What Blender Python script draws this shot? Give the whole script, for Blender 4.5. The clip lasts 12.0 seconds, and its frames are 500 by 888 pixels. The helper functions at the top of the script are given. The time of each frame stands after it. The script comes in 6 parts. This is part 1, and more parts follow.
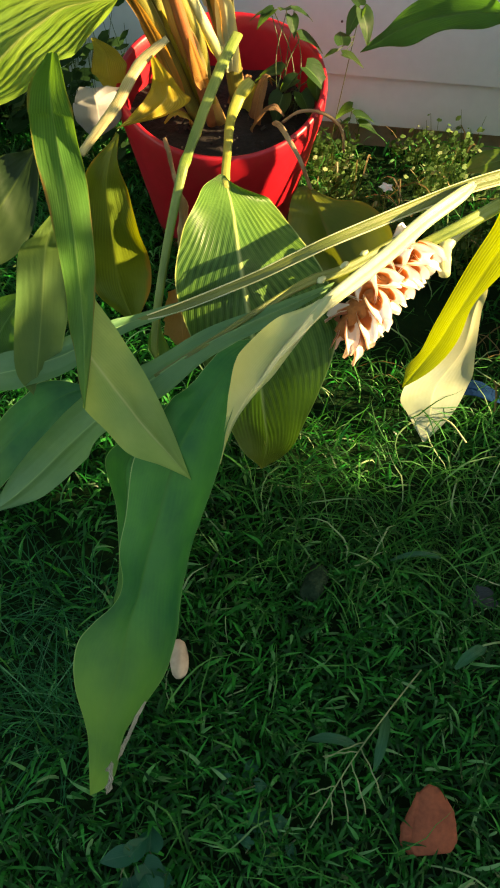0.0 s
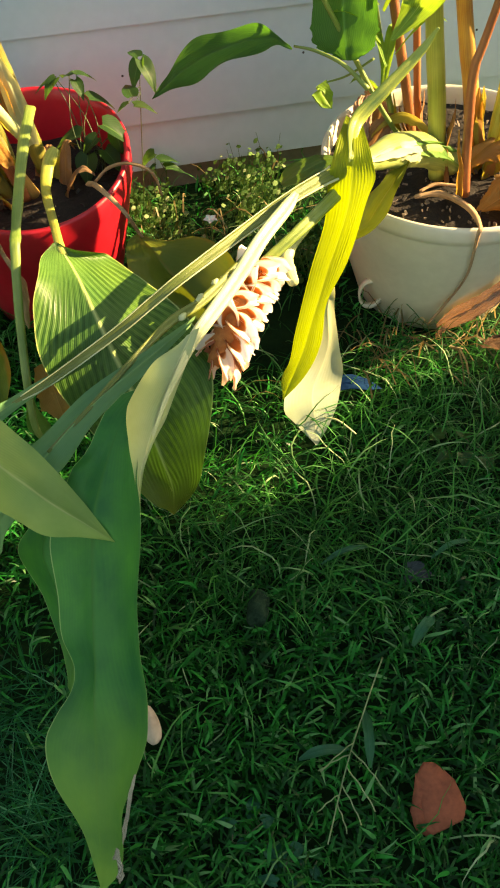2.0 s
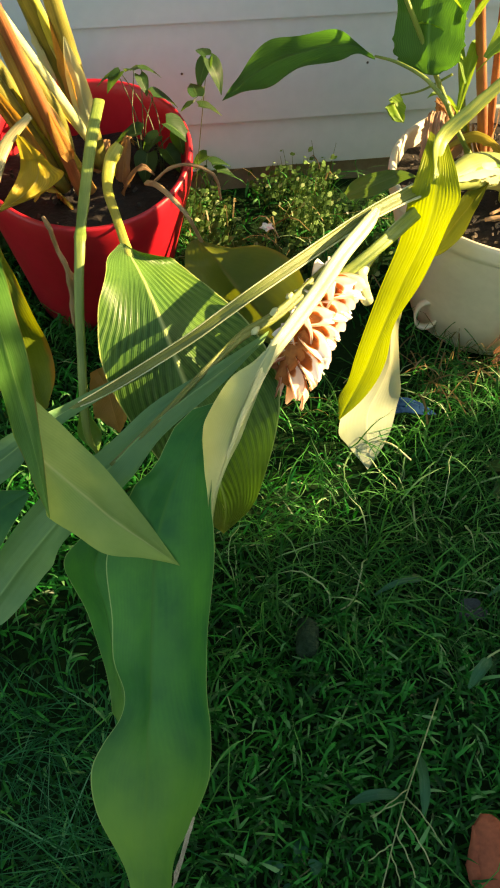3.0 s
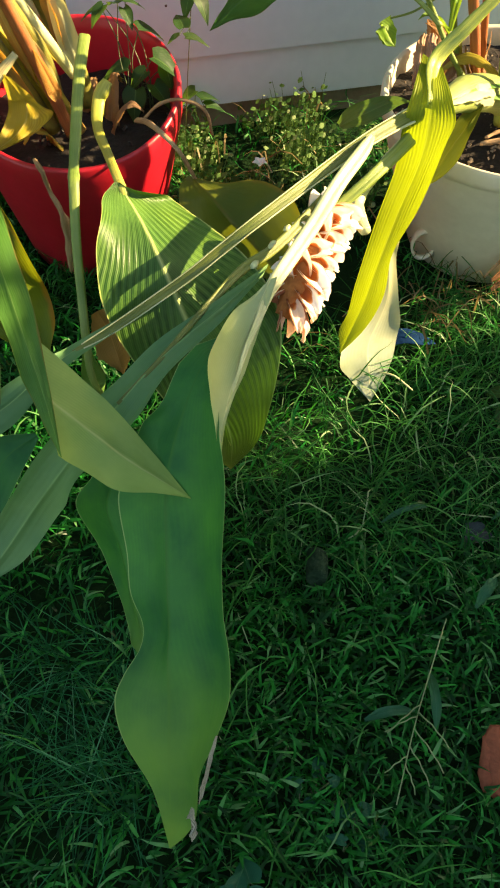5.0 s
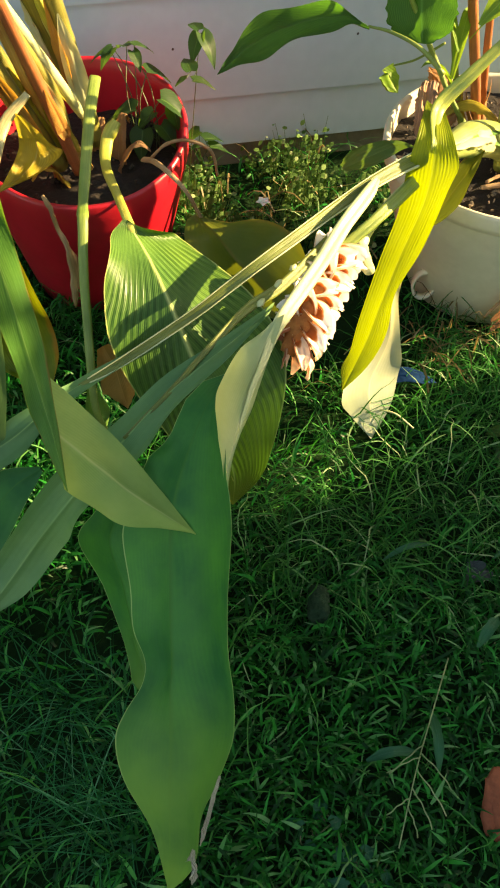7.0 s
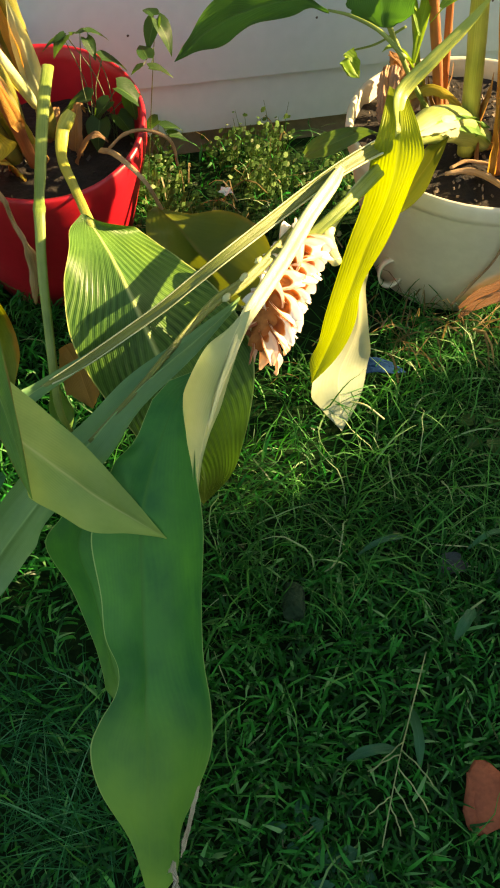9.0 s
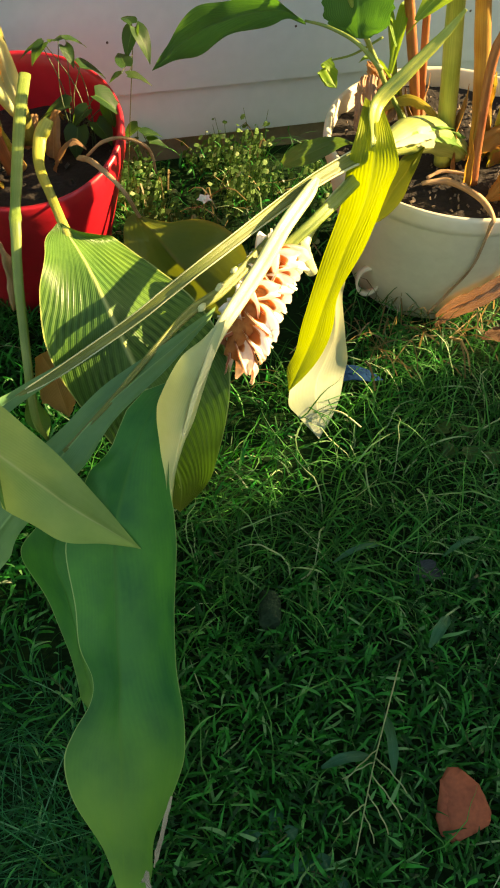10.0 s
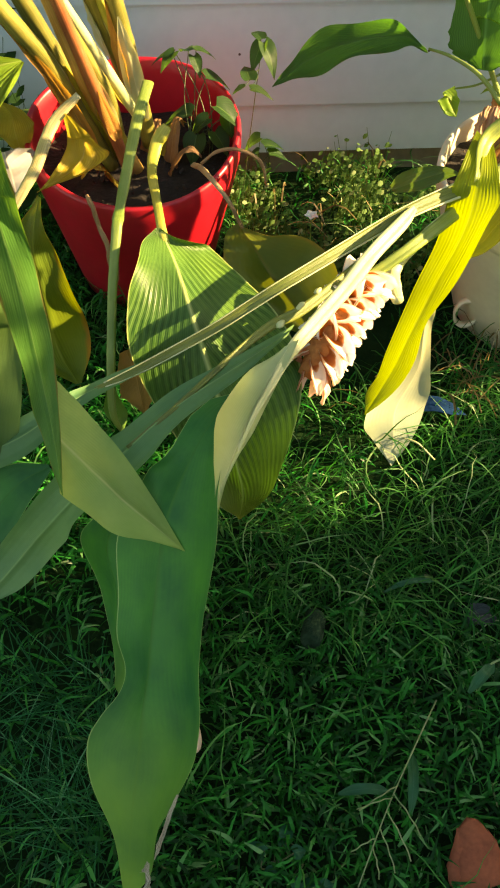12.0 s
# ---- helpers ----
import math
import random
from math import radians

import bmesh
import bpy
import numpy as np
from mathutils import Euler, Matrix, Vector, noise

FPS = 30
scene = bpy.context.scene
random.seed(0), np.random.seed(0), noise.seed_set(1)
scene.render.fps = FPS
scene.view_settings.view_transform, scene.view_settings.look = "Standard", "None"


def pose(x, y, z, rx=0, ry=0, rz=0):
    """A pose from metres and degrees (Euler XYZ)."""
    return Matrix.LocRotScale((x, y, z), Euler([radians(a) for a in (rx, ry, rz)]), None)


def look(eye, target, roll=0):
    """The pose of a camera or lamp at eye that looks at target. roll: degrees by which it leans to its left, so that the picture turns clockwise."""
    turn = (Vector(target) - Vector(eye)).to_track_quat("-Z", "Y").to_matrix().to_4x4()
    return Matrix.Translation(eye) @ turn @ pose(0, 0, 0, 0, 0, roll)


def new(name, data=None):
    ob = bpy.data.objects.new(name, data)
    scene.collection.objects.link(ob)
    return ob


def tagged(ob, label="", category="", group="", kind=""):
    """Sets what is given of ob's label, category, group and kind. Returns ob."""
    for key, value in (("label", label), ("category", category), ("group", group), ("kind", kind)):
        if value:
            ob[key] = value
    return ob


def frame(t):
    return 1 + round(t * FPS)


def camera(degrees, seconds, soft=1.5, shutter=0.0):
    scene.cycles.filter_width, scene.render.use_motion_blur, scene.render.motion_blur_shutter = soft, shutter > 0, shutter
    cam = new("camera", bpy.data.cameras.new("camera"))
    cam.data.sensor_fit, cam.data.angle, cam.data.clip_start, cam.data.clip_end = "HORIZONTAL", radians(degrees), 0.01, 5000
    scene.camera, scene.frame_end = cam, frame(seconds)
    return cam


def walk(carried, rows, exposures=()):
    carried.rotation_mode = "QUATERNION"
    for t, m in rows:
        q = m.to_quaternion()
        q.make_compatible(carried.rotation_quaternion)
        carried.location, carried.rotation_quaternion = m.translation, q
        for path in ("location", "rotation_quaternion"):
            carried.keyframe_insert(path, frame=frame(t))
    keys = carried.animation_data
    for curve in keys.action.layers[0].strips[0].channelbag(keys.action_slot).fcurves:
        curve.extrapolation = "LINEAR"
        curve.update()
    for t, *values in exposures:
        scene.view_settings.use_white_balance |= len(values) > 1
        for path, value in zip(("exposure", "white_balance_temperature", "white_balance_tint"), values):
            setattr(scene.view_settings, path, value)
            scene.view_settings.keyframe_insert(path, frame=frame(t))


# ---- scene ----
cam = camera(33.6, 12.0, soft=2.0)
PATH = [
    (0, (0.14, 0.52, 1.044), (0.058, 1.685, -0.58), 2.6),
    (0.5, (0.18, 0.46, 1.082), (0.123, 1.65, -0.524), -1.5),
    (1, (0.199, 0.431, 1.082), (0.226, 1.571, -0.561), -1.7),
    (1.5, (0.193, 0.445, 1.07), (0.35, 1.594, -0.56), 0.8),
    (2, (0.107, 0.508, 1.043), (0.325, 1.742, -0.516), -2.5),
    (2.5, (0.057, 0.559, 1.03), (0.344, 1.806, -0.507), 1.0),
    (3, (0.026, 0.57, 1.021), (0.268, 1.806, -0.533), 2.0),
    (3.2, (0.023, 0.567, 1.017), (0.211, 1.778, -0.563), 1.1),
    (4.8, (0.021, 0.551, 1.027), (0.226, 1.681, -0.61), -0.7),
    (5, (0.015, 0.553, 1.022), (0.242, 1.686, -0.61), -0.2),
    (5.5, (0.002, 0.551, 1.027), (0.268, 1.717, -0.576), 2.7),
    (6, (-0.001, 0.552, 1.027), (0.25, 1.731, -0.568), 1.9),
    (6.5, (-0.001, 0.555, 1.029), (0.265, 1.745, -0.556), 1.6),
    (7, (0.0, 0.556, 1.026), (0.26, 1.75, -0.557), 1.3),
    (7.5, (0.014, 0.556, 1.036), (0.343, 1.726, -0.553), 2.1),
    (7.7, (0.015, 0.567, 1.027), (0.336, 1.724, -0.571), 2.1),
    (9.3, (0.003, 0.582, 1.016), (0.338, 1.735, -0.584), 2.8),
    (9.5, (0.006, 0.584, 1.018), (0.361, 1.735, -0.578), 3.4),
    (10, (0.016, 0.581, 1.025), (0.38, 1.729, -0.571), 3.9),
    (10.5, (0.005, 0.579, 1.026), (0.376, 1.767, -0.54), 4.6),
    (11, (-0.005, 0.583, 1.024), (0.354, 1.789, -0.53), 4.2),
    (11.5, (0.006, 0.572, 1.021), (0.269, 1.806, -0.531), 2.2),
    (12, (0.069, 0.573, 1.045), (0.178, 1.774, -0.551), 1.5),
]
EXPOSURES = [(0, 1.98, 9050, 10), (0.5, 2.18, 9550, 10), (1.0, 2.21, 8250, 10), (1.5, 2.22, 8550, 10), (2.5, 2.06, 9150, 10), (5.0, 2.05, 8150, 10), (7, 2.08, 8950, 10), (10.5, 2.08, 9350, 10), (12, 2.11, 9550, 10)]
walk(cam, [(t, look(eye, target, roll)) for t, eye, target, roll in PATH], EXPOSURES)

# ---- light ----
world = bpy.data.worlds.new("sky")
scene.world = world
world.use_nodes = True
wn = world.node_tree
sky = wn.nodes.new("ShaderNodeTexSky")
sky.sky_type, sky.sun_disc = "NISHITA", False
SUN_TO = Vector((1.0, 0.01, 0.42)).normalized()
sky.sun_elevation = math.asin(SUN_TO.z)
sky.sun_rotation = math.atan2(SUN_TO.x, SUN_TO.y)
sky.dust_density = 1.6
wn.links.new(sky.outputs[0], wn.nodes["Background"].inputs[0])
wn.nodes["Background"].inputs[1].default_value = 0.10
sun = new("sun", bpy.data.lights.new("sun", "SUN"))
sun.data.energy, sun.data.angle, sun.data.color = 5.0, radians(0.5), (1.0, 0.81, 0.54)
sun.matrix_world = look(SUN_TO * 20, (0, 0, 0))


# ---- materials ----
def material(name):
    m = bpy.data.materials.new(name)
    m.use_nodes = True
    return m, m.node_tree.nodes, m.node_tree.links, m.node_tree.nodes["Principled BSDF"]


def ramp_node(nodes, stops):
    r = nodes.new("ShaderNodeValToRGB")
    while len(r.color_ramp.elements) < len(stops):
        r.color_ramp.elements.new(0.5)
    for e, (p, c) in zip(r.color_ramp.elements, stops):
        e.position, e.color = p, (*c, 1)
    return r


def rough_material(name, dark, light, scale=12.0, rough=0.8, bump=0.3, fine=90.0, metal=0.0, gloss=0.5):
    """Two scales of noise between two colours, with fine relief."""
    m, n, l, p = material(name)
    co = n.new("ShaderNodeTexCoord")
    a, b = n.new("ShaderNodeTexNoise"), n.new("ShaderNodeTexNoise")
    a.inputs["Scale"].default_value, b.inputs["Scale"].default_value = scale, fine
    a.inputs["Detail"].default_value = b.inputs["Detail"].default_value = 5
    mix = n.new("ShaderNodeMath")
    mix.operation = "MULTIPLY_ADD"
    mix.inputs[1].default_value = 0.45
    half = n.new("ShaderNodeMath")
    half.operation = "MULTIPLY"
    half.inputs[1].default_value = 0.55
    r = ramp_node(n, ((0.3, dark), (0.7, light)))
    bm = n.new("ShaderNodeBump")
    bm.inputs["Strength"].default_value, bm.inputs["Distance"].default_value = bump, 0.004
    for t in (a, b):
        l.new(co.outputs["Object"], t.inputs["Vector"])
    l.new(a.outputs["Fac"], half.inputs[0])
    l.new(b.outputs["Fac"], mix.inputs[0])
    l.new(half.outputs[0], mix.inputs[2])
    l.new(mix.outputs[0], r.inputs["Fac"])
    l.new(r.outputs[0], p.inputs["Base Color"])
    l.new(b.outputs["Fac"], bm.inputs["Height"])
    l.new(bm.outputs[0], p.inputs["Normal"])
    p.inputs["Roughness"].default_value, p.inputs["Metallic"].default_value = rough, metal
    p.inputs["Specular IOR Level"].default_value = gloss
    return m


def leaf_material(name, dark, light, rib, through_colour, clear=0.45, veins=26.0, slant=0.45, rough=0.42, worn=None, bump=0.25, contrast=1.0, margin=None, tip=None):
    """A thin leaf: veins that run out from the midrib, blotches, and light passing through. worn: the colour of a dry margin."""
    m, n, l, p = material(name)
    uv = n.new("ShaderNodeUVMap")
    uv.uv_map = "UVMap"
    sep = n.new("ShaderNodeSeparateXYZ")
    l.new(uv.outputs[0], sep.inputs[0])

    def calc(op, a, b=None, c=None):
        q = n.new("ShaderNodeMath")
        q.operation = op
        for k, v in enumerate((a, b, c)):
            if isinstance(v, (int, float)):
                q.inputs[k].default_value = v
            elif v is not None:
                l.new(v, q.inputs[k])
        return q.outputs[0]

    off = calc("ABSOLUTE", calc("MULTIPLY_ADD", sep.outputs[0], 2.0, -1.0))
    co = n.new("ShaderNodeTexCoord")
    blot, grain = n.new("ShaderNodeTexNoise"), n.new("ShaderNodeTexNoise")
    blot.inputs["Scale"].default_value, grain.inputs["Scale"].default_value = 14, 160
    blot.inputs["Detail"].default_value = 4
    for t in (blot, grain):
        l.new(co.outputs["Object"], t.inputs["Vector"])
    wob = calc("MULTIPLY", blot.outputs["Fac"], 0.11)
    line = calc("ADD", calc("SUBTRACT", off, calc("MULTIPLY", sep.outputs[1], slant)), wob)
    vein = calc("MULTIPLY_ADD", calc("SINE", calc("MULTIPLY", line, veins * 6.283)), 0.5, 0.5)
    fade = n.new("ShaderNodeTexNoise")
    fade.inputs["Scale"].default_value, fade.inputs["Detail"].default_value = 22, 2
    l.new(co.outputs["Object"], fade.inputs["Vector"])
    strength = calc("MINIMUM", calc("MAXIMUM", calc("MULTIPLY_ADD", fade.outputs["Fac"], 4.0, -1.45), 0.12), 1.0)
    vein = calc("MULTIPLY_ADD", calc("SUBTRACT", vein, 0.5), strength, 0.5)
    fine = calc("MULTIPLY_ADD", calc("SINE", calc("MULTIPLY", line, veins * 22.0)), 0.5, 0.5)
    tone = calc("ADD", calc("MULTIPLY", blot.outputs["Fac"], 0.9 - 0.28 * contrast), calc("MULTIPLY", vein, 0.2 * contrast))
    tone = calc("ADD", tone, calc("MULTIPLY", fine, 0.08 * contrast))
    tone = calc("ADD", tone, calc("MULTIPLY", grain.outputs["Fac"], 0.1))
    r = ramp_node(n, ((0.3, dark), (0.72, light)))
    l.new(tone, r.inputs["Fac"])
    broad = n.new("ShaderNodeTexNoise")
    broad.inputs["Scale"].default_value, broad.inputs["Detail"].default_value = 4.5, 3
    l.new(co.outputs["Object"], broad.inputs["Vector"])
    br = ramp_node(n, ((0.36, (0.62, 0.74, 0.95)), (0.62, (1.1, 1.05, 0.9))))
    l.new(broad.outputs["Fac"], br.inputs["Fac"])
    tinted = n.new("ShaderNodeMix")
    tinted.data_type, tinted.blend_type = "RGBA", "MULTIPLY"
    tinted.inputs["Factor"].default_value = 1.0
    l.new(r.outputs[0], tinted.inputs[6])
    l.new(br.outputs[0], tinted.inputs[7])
    near = calc("SUBTRACT", 1.0, calc("MINIMUM", calc("DIVIDE", off, 0.045), 1.0))
    mr = n.new("ShaderNodeMix")
    mr.data_type = "RGBA"
    l.new(near, mr.inputs["Factor"])
    l.new(tinted.outputs[2], mr.inputs[6])
    mr.inputs[7].default_value = (*rib, 1)
    out = mr.outputs[2]
    if margin:
        brink = calc("MINIMUM", calc("MAXIMUM", calc("MULTIPLY", calc("SUBTRACT", off, 0.975), 60.0), 0.0), 1.0)
        mm = n.new("ShaderNodeMix")
        mm.data_type = "RGBA"
        l.new(brink, mm.inputs["Factor"])
        l.new(out, mm.inputs[6])
        mm.inputs[7].default_value = (*margin, 1)
        out = mm.outputs[2]
    if tip:
        far = calc("MULTIPLY", calc("MAXIMUM", calc("MULTIPLY_ADD", sep.outputs[1], 2.2, -1.3), 0.0), calc("MULTIPLY_ADD", blot.outputs["Fac"], 1.6, 0.1))
        mt = n.new("ShaderNodeMix")
        mt.data_type = "RGBA"
        l.new(calc("MINIMUM", far, 1.0), mt.inputs["Factor"])
        l.new(out, mt.inputs[6])
        mt.inputs[7].default_value = (*tip, 1)
        out = mt.outputs[2]
    if worn:
        edge = calc("SUBTRACT", calc("ADD", off, calc("MULTIPLY", blot.outputs["Fac"], 0.5)), 1.16)
        edge = calc("MINIMUM", calc("MAXIMUM", calc("MULTIPLY", edge, 9.0), 0.0), 1.0)
        mw = n.new("ShaderNodeMix")
        mw.data_type = "RGBA"
        l.new(edge, mw.inputs["Factor"])
        l.new(out, mw.inputs[6])
        mw.inputs[7].default_value = (*worn, 1)
        out = mw.outputs[2]
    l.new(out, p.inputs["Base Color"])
    p.inputs["Roughness"].default_value = rough
    p.inputs["Specular IOR Level"].default_value = 0.2
    bm = n.new("ShaderNodeBump")
    bm.inputs["Strength"].default_value, bm.inputs["Distance"].default_value = bump, 0.0015
    l.new(calc("ADD", vein, calc("MULTIPLY", fine, 0.4)), bm.inputs["Height"])
    l.new(bm.outputs[0], p.inputs["Normal"])
    tr = n.new("ShaderNodeBsdfTranslucent")
    tint = n.new("ShaderNodeMix")
    tint.data_type, tint.blend_type = "RGBA", "MULTIPLY"
    tint.inputs["Factor"].default_value = 0.5 * contrast
    tint.inputs[6].default_value = (*through_colour, 1)
    vr = ramp_node(n, ((0.0, (0.45, 0.45, 0.3)), (1.0, (1.0, 1.0, 1.0))))
    l.new(vein, vr.inputs["Fac"])
    l.new(vr.outputs[0], tint.inputs[7])
    l.new(tint.outputs[2], tr.inputs["Color"])
    l.new(bm.outputs[0], tr.inputs["Normal"])
    ms = n.new("ShaderNodeMixShader")
    ms.inputs[0].default_value = clear
    l.new(p.outputs[0], ms.inputs[1])
    l.new(tr.outputs[0], ms.inputs[2])
    l.new(ms.outputs[0], n["Material Output"].inputs["Surface"])
    return m


def stem_material(name, dark, light, streak=60.0, rough=0.42, clear=0.12):
    """Fibrous stems: streaks that run along the stem (v of the map), blotches round it."""
    m, n, l, p = material(name)
    uv = n.new("ShaderNodeUVMap")
    uv.uv_map = "UVMap"
    mp = n.new("ShaderNodeMapping")
    mp.inputs["Scale"].default_value = (streak, 3.0, 1.0)
    tx = n.new("ShaderNodeTexNoise")
    tx.inputs["Scale"].default_value, tx.inputs["Detail"].default_value = 1.0, 5
    co = n.new("ShaderNodeTexCoord")
    big = n.new("ShaderNodeTexNoise")
    big.inputs["Scale"].default_value = 18
    ad = n.new("ShaderNodeMath")
    ad.operation = "ADD"
    hf = n.new("ShaderNodeMath")
    hf.operation = "MULTIPLY"
    hf.inputs[1].default_value = 0.5
    r = ramp_node(n, ((0.32, dark), (0.68, light)))
    l.new(uv.outputs[0], mp.inputs[0])
    l.new(mp.outputs[0], tx.inputs["Vector"])
    l.new(co.outputs["Object"], big.inputs["Vector"])
    l.new(tx.outputs["Fac"], ad.inputs[0])
    l.new(big.outputs["Fac"], ad.inputs[1])
    l.new(ad.outputs[0], hf.inputs[0])
    l.new(hf.outputs[0], r.inputs["Fac"])
    l.new(r.outputs[0], p.inputs["Base Color"])
    bm = n.new("ShaderNodeBump")
    bm.inputs["Strength"].default_value, bm.inputs["Distance"].default_value = 0.35, 0.002
    l.new(tx.outputs["Fac"], bm.inputs["Height"])
    l.new(bm.outputs[0], p.inputs["Normal"])
    p.inputs["Roughness"].default_value = rough
    p.inputs["Subsurface Weight"].default_value = clear
    p.inputs["Subsurface Radius"].default_value = (0.01, 0.008, 0.003)
    return m


# Olive leaf, darkened in colour to stand in for shade from the leaves around.
LEAF_SHADE = leaf_material("shade_dimmed_olive_leaf", (0.014, 0.034, 0.007), (0.028, 0.056, 0.012), (0.04, 0.07, 0.016), (0.03, 0.06, 0.01), 0.08, 18, 0.8, rough=0.6, bump=0.05, contrast=0.4)
LEAF_FADED = leaf_material("faded_olive_leaf", (0.075, 0.16, 0.04), (0.14, 0.23, 0.065), (0.16, 0.25, 0.08), (0.12, 0.22, 0.03), 0.25, 18, 0.8, rough=0.6, bump=0.05, contrast=0.5)
LEAF_LONG = leaf_material("long_deep_green_leaf", (0.007, 0.11, 0.030), (0.052, 0.25, 0.036), (0.03, 0.14, 0.024), (0.05, 0.26, 0.02), 0.10, 14, 0.8, rough=0.55, bump=0.03, contrast=0.2, margin=(0.26, 0.38, 0.12), tip=(0.13, 0.26, 0.035))
LEAF_TEAL = leaf_material("blue_green_leaf", (0.105, 0.25, 0.08), (0.22, 0.39, 0.14), (0.24, 0.42, 0.16), (0.16, 0.38, 0.08), 0.3, 18, 0.8, rough=0.5, bump=0.05, contrast=0.4)
LEAF_BLEACHED = leaf_material("bleached_leaf_underside", (0.46, 0.54, 0.19), (0.63, 0.69, 0.33), (0.66, 0.69, 0.38), (0.6, 0.62, 0.2), 0.35, 16, 0.6, rough=0.55, bump=0.06, contrast=0.35)
LEAF_PALE = leaf_material("pale_leaf_underside", (0.20, 0.34, 0.07), (0.43, 0.54, 0.13), (0.46, 0.52, 0.19), (0.3, 0.45, 0.1), 0.3, 16, 0.6, rough=0.55, bump=0.06, contrast=0.35)
LEAF_SOFT = leaf_material("soft_green_leaf", (0.09, 0.22, 0.05), (0.19, 0.34, 0.09), (0.3, 0.42, 0.14), (0.22, 0.45, 0.06), 0.35, 16, 0.5, rough=0.5, bump=0.1)
LEAF_ARCH = leaf_material("arching_green_leaf", (0.030, 0.13, 0.022), (0.12, 0.28, 0.055), (0.17, 0.31, 0.08), (0.20, 0.46, 0.04), 0.34, 9, 1.3, rough=0.5, bump=0.2, contrast=0.9, worn=(0.22, 0.10, 0.03))
LEAF_PLEAT = leaf_material("pleated_green_leaf", (0.006, 0.05, 0.006), (0.15, 0.28, 0.05), (0.42, 0.50, 0.18), (0.10, 0.28, 0.02), 0.14, 10, 1.5, rough=0.33, contrast=1.1, bump=0.35, margin=(0.34, 0.40, 0.12), tip=(0.16, 0.18, 0.02))
LEAF_OLIVE = leaf_material("olive_leaf", (0.11, 0.14, 0.014), (0.19, 0.21, 0.026), (0.13, 0.12, 0.02), (0.15, 0.18, 0.015), 0.25, 9, 0.9, worn=(0.25, 0.15, 0.02), contrast=0.2, bump=0.08)
LEAF_YELLOW = leaf_material("yellow_leaf", (0.15, 0.22, 0.012), (0.32, 0.39, 0.035), (0.32, 0.40, 0.06), (0.34, 0.43, 0.02), 0.5, 9, 0.05, contrast=0.4)
LEAF_HANG = leaf_material("yellowing_hanging_leaf", (0.05, 0.10, 0.010), (0.18, 0.25, 0.03), (0.24, 0.30, 0.04), (0.36, 0.42, 0.02), 0.35, 12, 0.6, worn=(0.42, 0.19, 0.02), contrast=0.7, margin=(0.55, 0.33, 0.03))
LEAF_CREAM = leaf_material("cream_leaf_underside", (0.5, 0.52, 0.26), (0.7, 0.68, 0.42), (0.7, 0.66, 0.4), (0.7, 0.7, 0.3), 0.25, 8, 0.2, contrast=0.2, bump=0.06)
LEAF_DEAD = leaf_material("withered_yellow_leaf", (0.34, 0.24, 0.03), (0.58, 0.48, 0.08), (0.5, 0.4, 0.12), (0.6, 0.5, 0.06), 0.4, 10, 0.3, worn=(0.25, 0.11, 0.02))
LEAF_DARKTOP = leaf_material("dark_canna_leaf", (0.03, 0.10, 0.012), (0.075, 0.20, 0.03), (0.1, 0.24, 0.05), (0.10, 0.32, 0.03), 0.35, 16, 0.8)
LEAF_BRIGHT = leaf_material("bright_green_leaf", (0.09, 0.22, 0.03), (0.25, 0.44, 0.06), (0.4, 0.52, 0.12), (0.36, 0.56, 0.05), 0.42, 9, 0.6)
# Lit copy of bright_green_leaf: sunlight on the top leaf is put into the colour.
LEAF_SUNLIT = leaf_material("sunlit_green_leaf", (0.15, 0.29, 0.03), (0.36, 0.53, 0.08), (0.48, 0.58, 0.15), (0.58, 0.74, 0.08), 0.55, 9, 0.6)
LEAF_DRY = leaf_material("dry_brown_leaf", (0.18, 0.075, 0.025), (0.50, 0.27, 0.12), (0.5, 0.3, 0.14), (0.5, 0.25, 0.08), 0.3, 16, 0.1, rough=0.75)
STEM_GREEN = stem_material("green_petiole", (0.08, 0.16, 0.022), (0.27, 0.34, 0.075))
STEM_CHANNEL = stem_material("channelled_petiole", (0.05, 0.088, 0.012), (0.20, 0.235, 0.04))
STEM_EDGE = stem_material("pale_petiole_edge", (0.36, 0.42, 0.17), (0.66, 0.67, 0.42))
STEM_PALE = stem_material("pale_petiole", (0.40, 0.46, 0.18), (0.66, 0.66, 0.36))
STEM_YELLOW = stem_material("yellow_green_stem", (0.22, 0.25, 0.03), (0.52, 0.50, 0.10))
STEM_SHOOT = stem_material("pale_shoot", (0.17, 0.24, 0.05), (0.40, 0.46, 0.15))
STEM_HUSK = stem_material("brown_husk", (0.22, 0.11, 0.045), (0.55, 0.36, 0.20), rough=0.8)
STEM_CULM = stem_material("pale_culm", (0.10, 0.18, 0.06), (0.27, 0.36, 0.15))
STEM_WEED = stem_material("weed_stalk", (0.02, 0.045, 0.012), (0.07, 0.11, 0.03))
STEM_OLIVE = stem_material("olive_stem", (0.07, 0.075, 0.012), (0.30, 0.27, 0.06))
STEM_OCHRE = stem_material("ochre_stem", (0.30, 0.13, 0.03), (0.56, 0.36, 0.10))
STEM_DRYPALE = stem_material("pale_brown_petiole", (0.15, 0.11, 0.035), (0.60, 0.54, 0.28))
STEM_STRAP = stem_material("green_strap", (0.20, 0.27, 0.03), (0.42, 0.46, 0.09))
STEM_RED = stem_material("reddish_stem", (0.2, 0.05, 0.02), (0.44, 0.17, 0.06))
STEM_DRY = stem_material("dry_stem", (0.2, 0.1, 0.04), (0.5, 0.34, 0.18), rough=0.8)
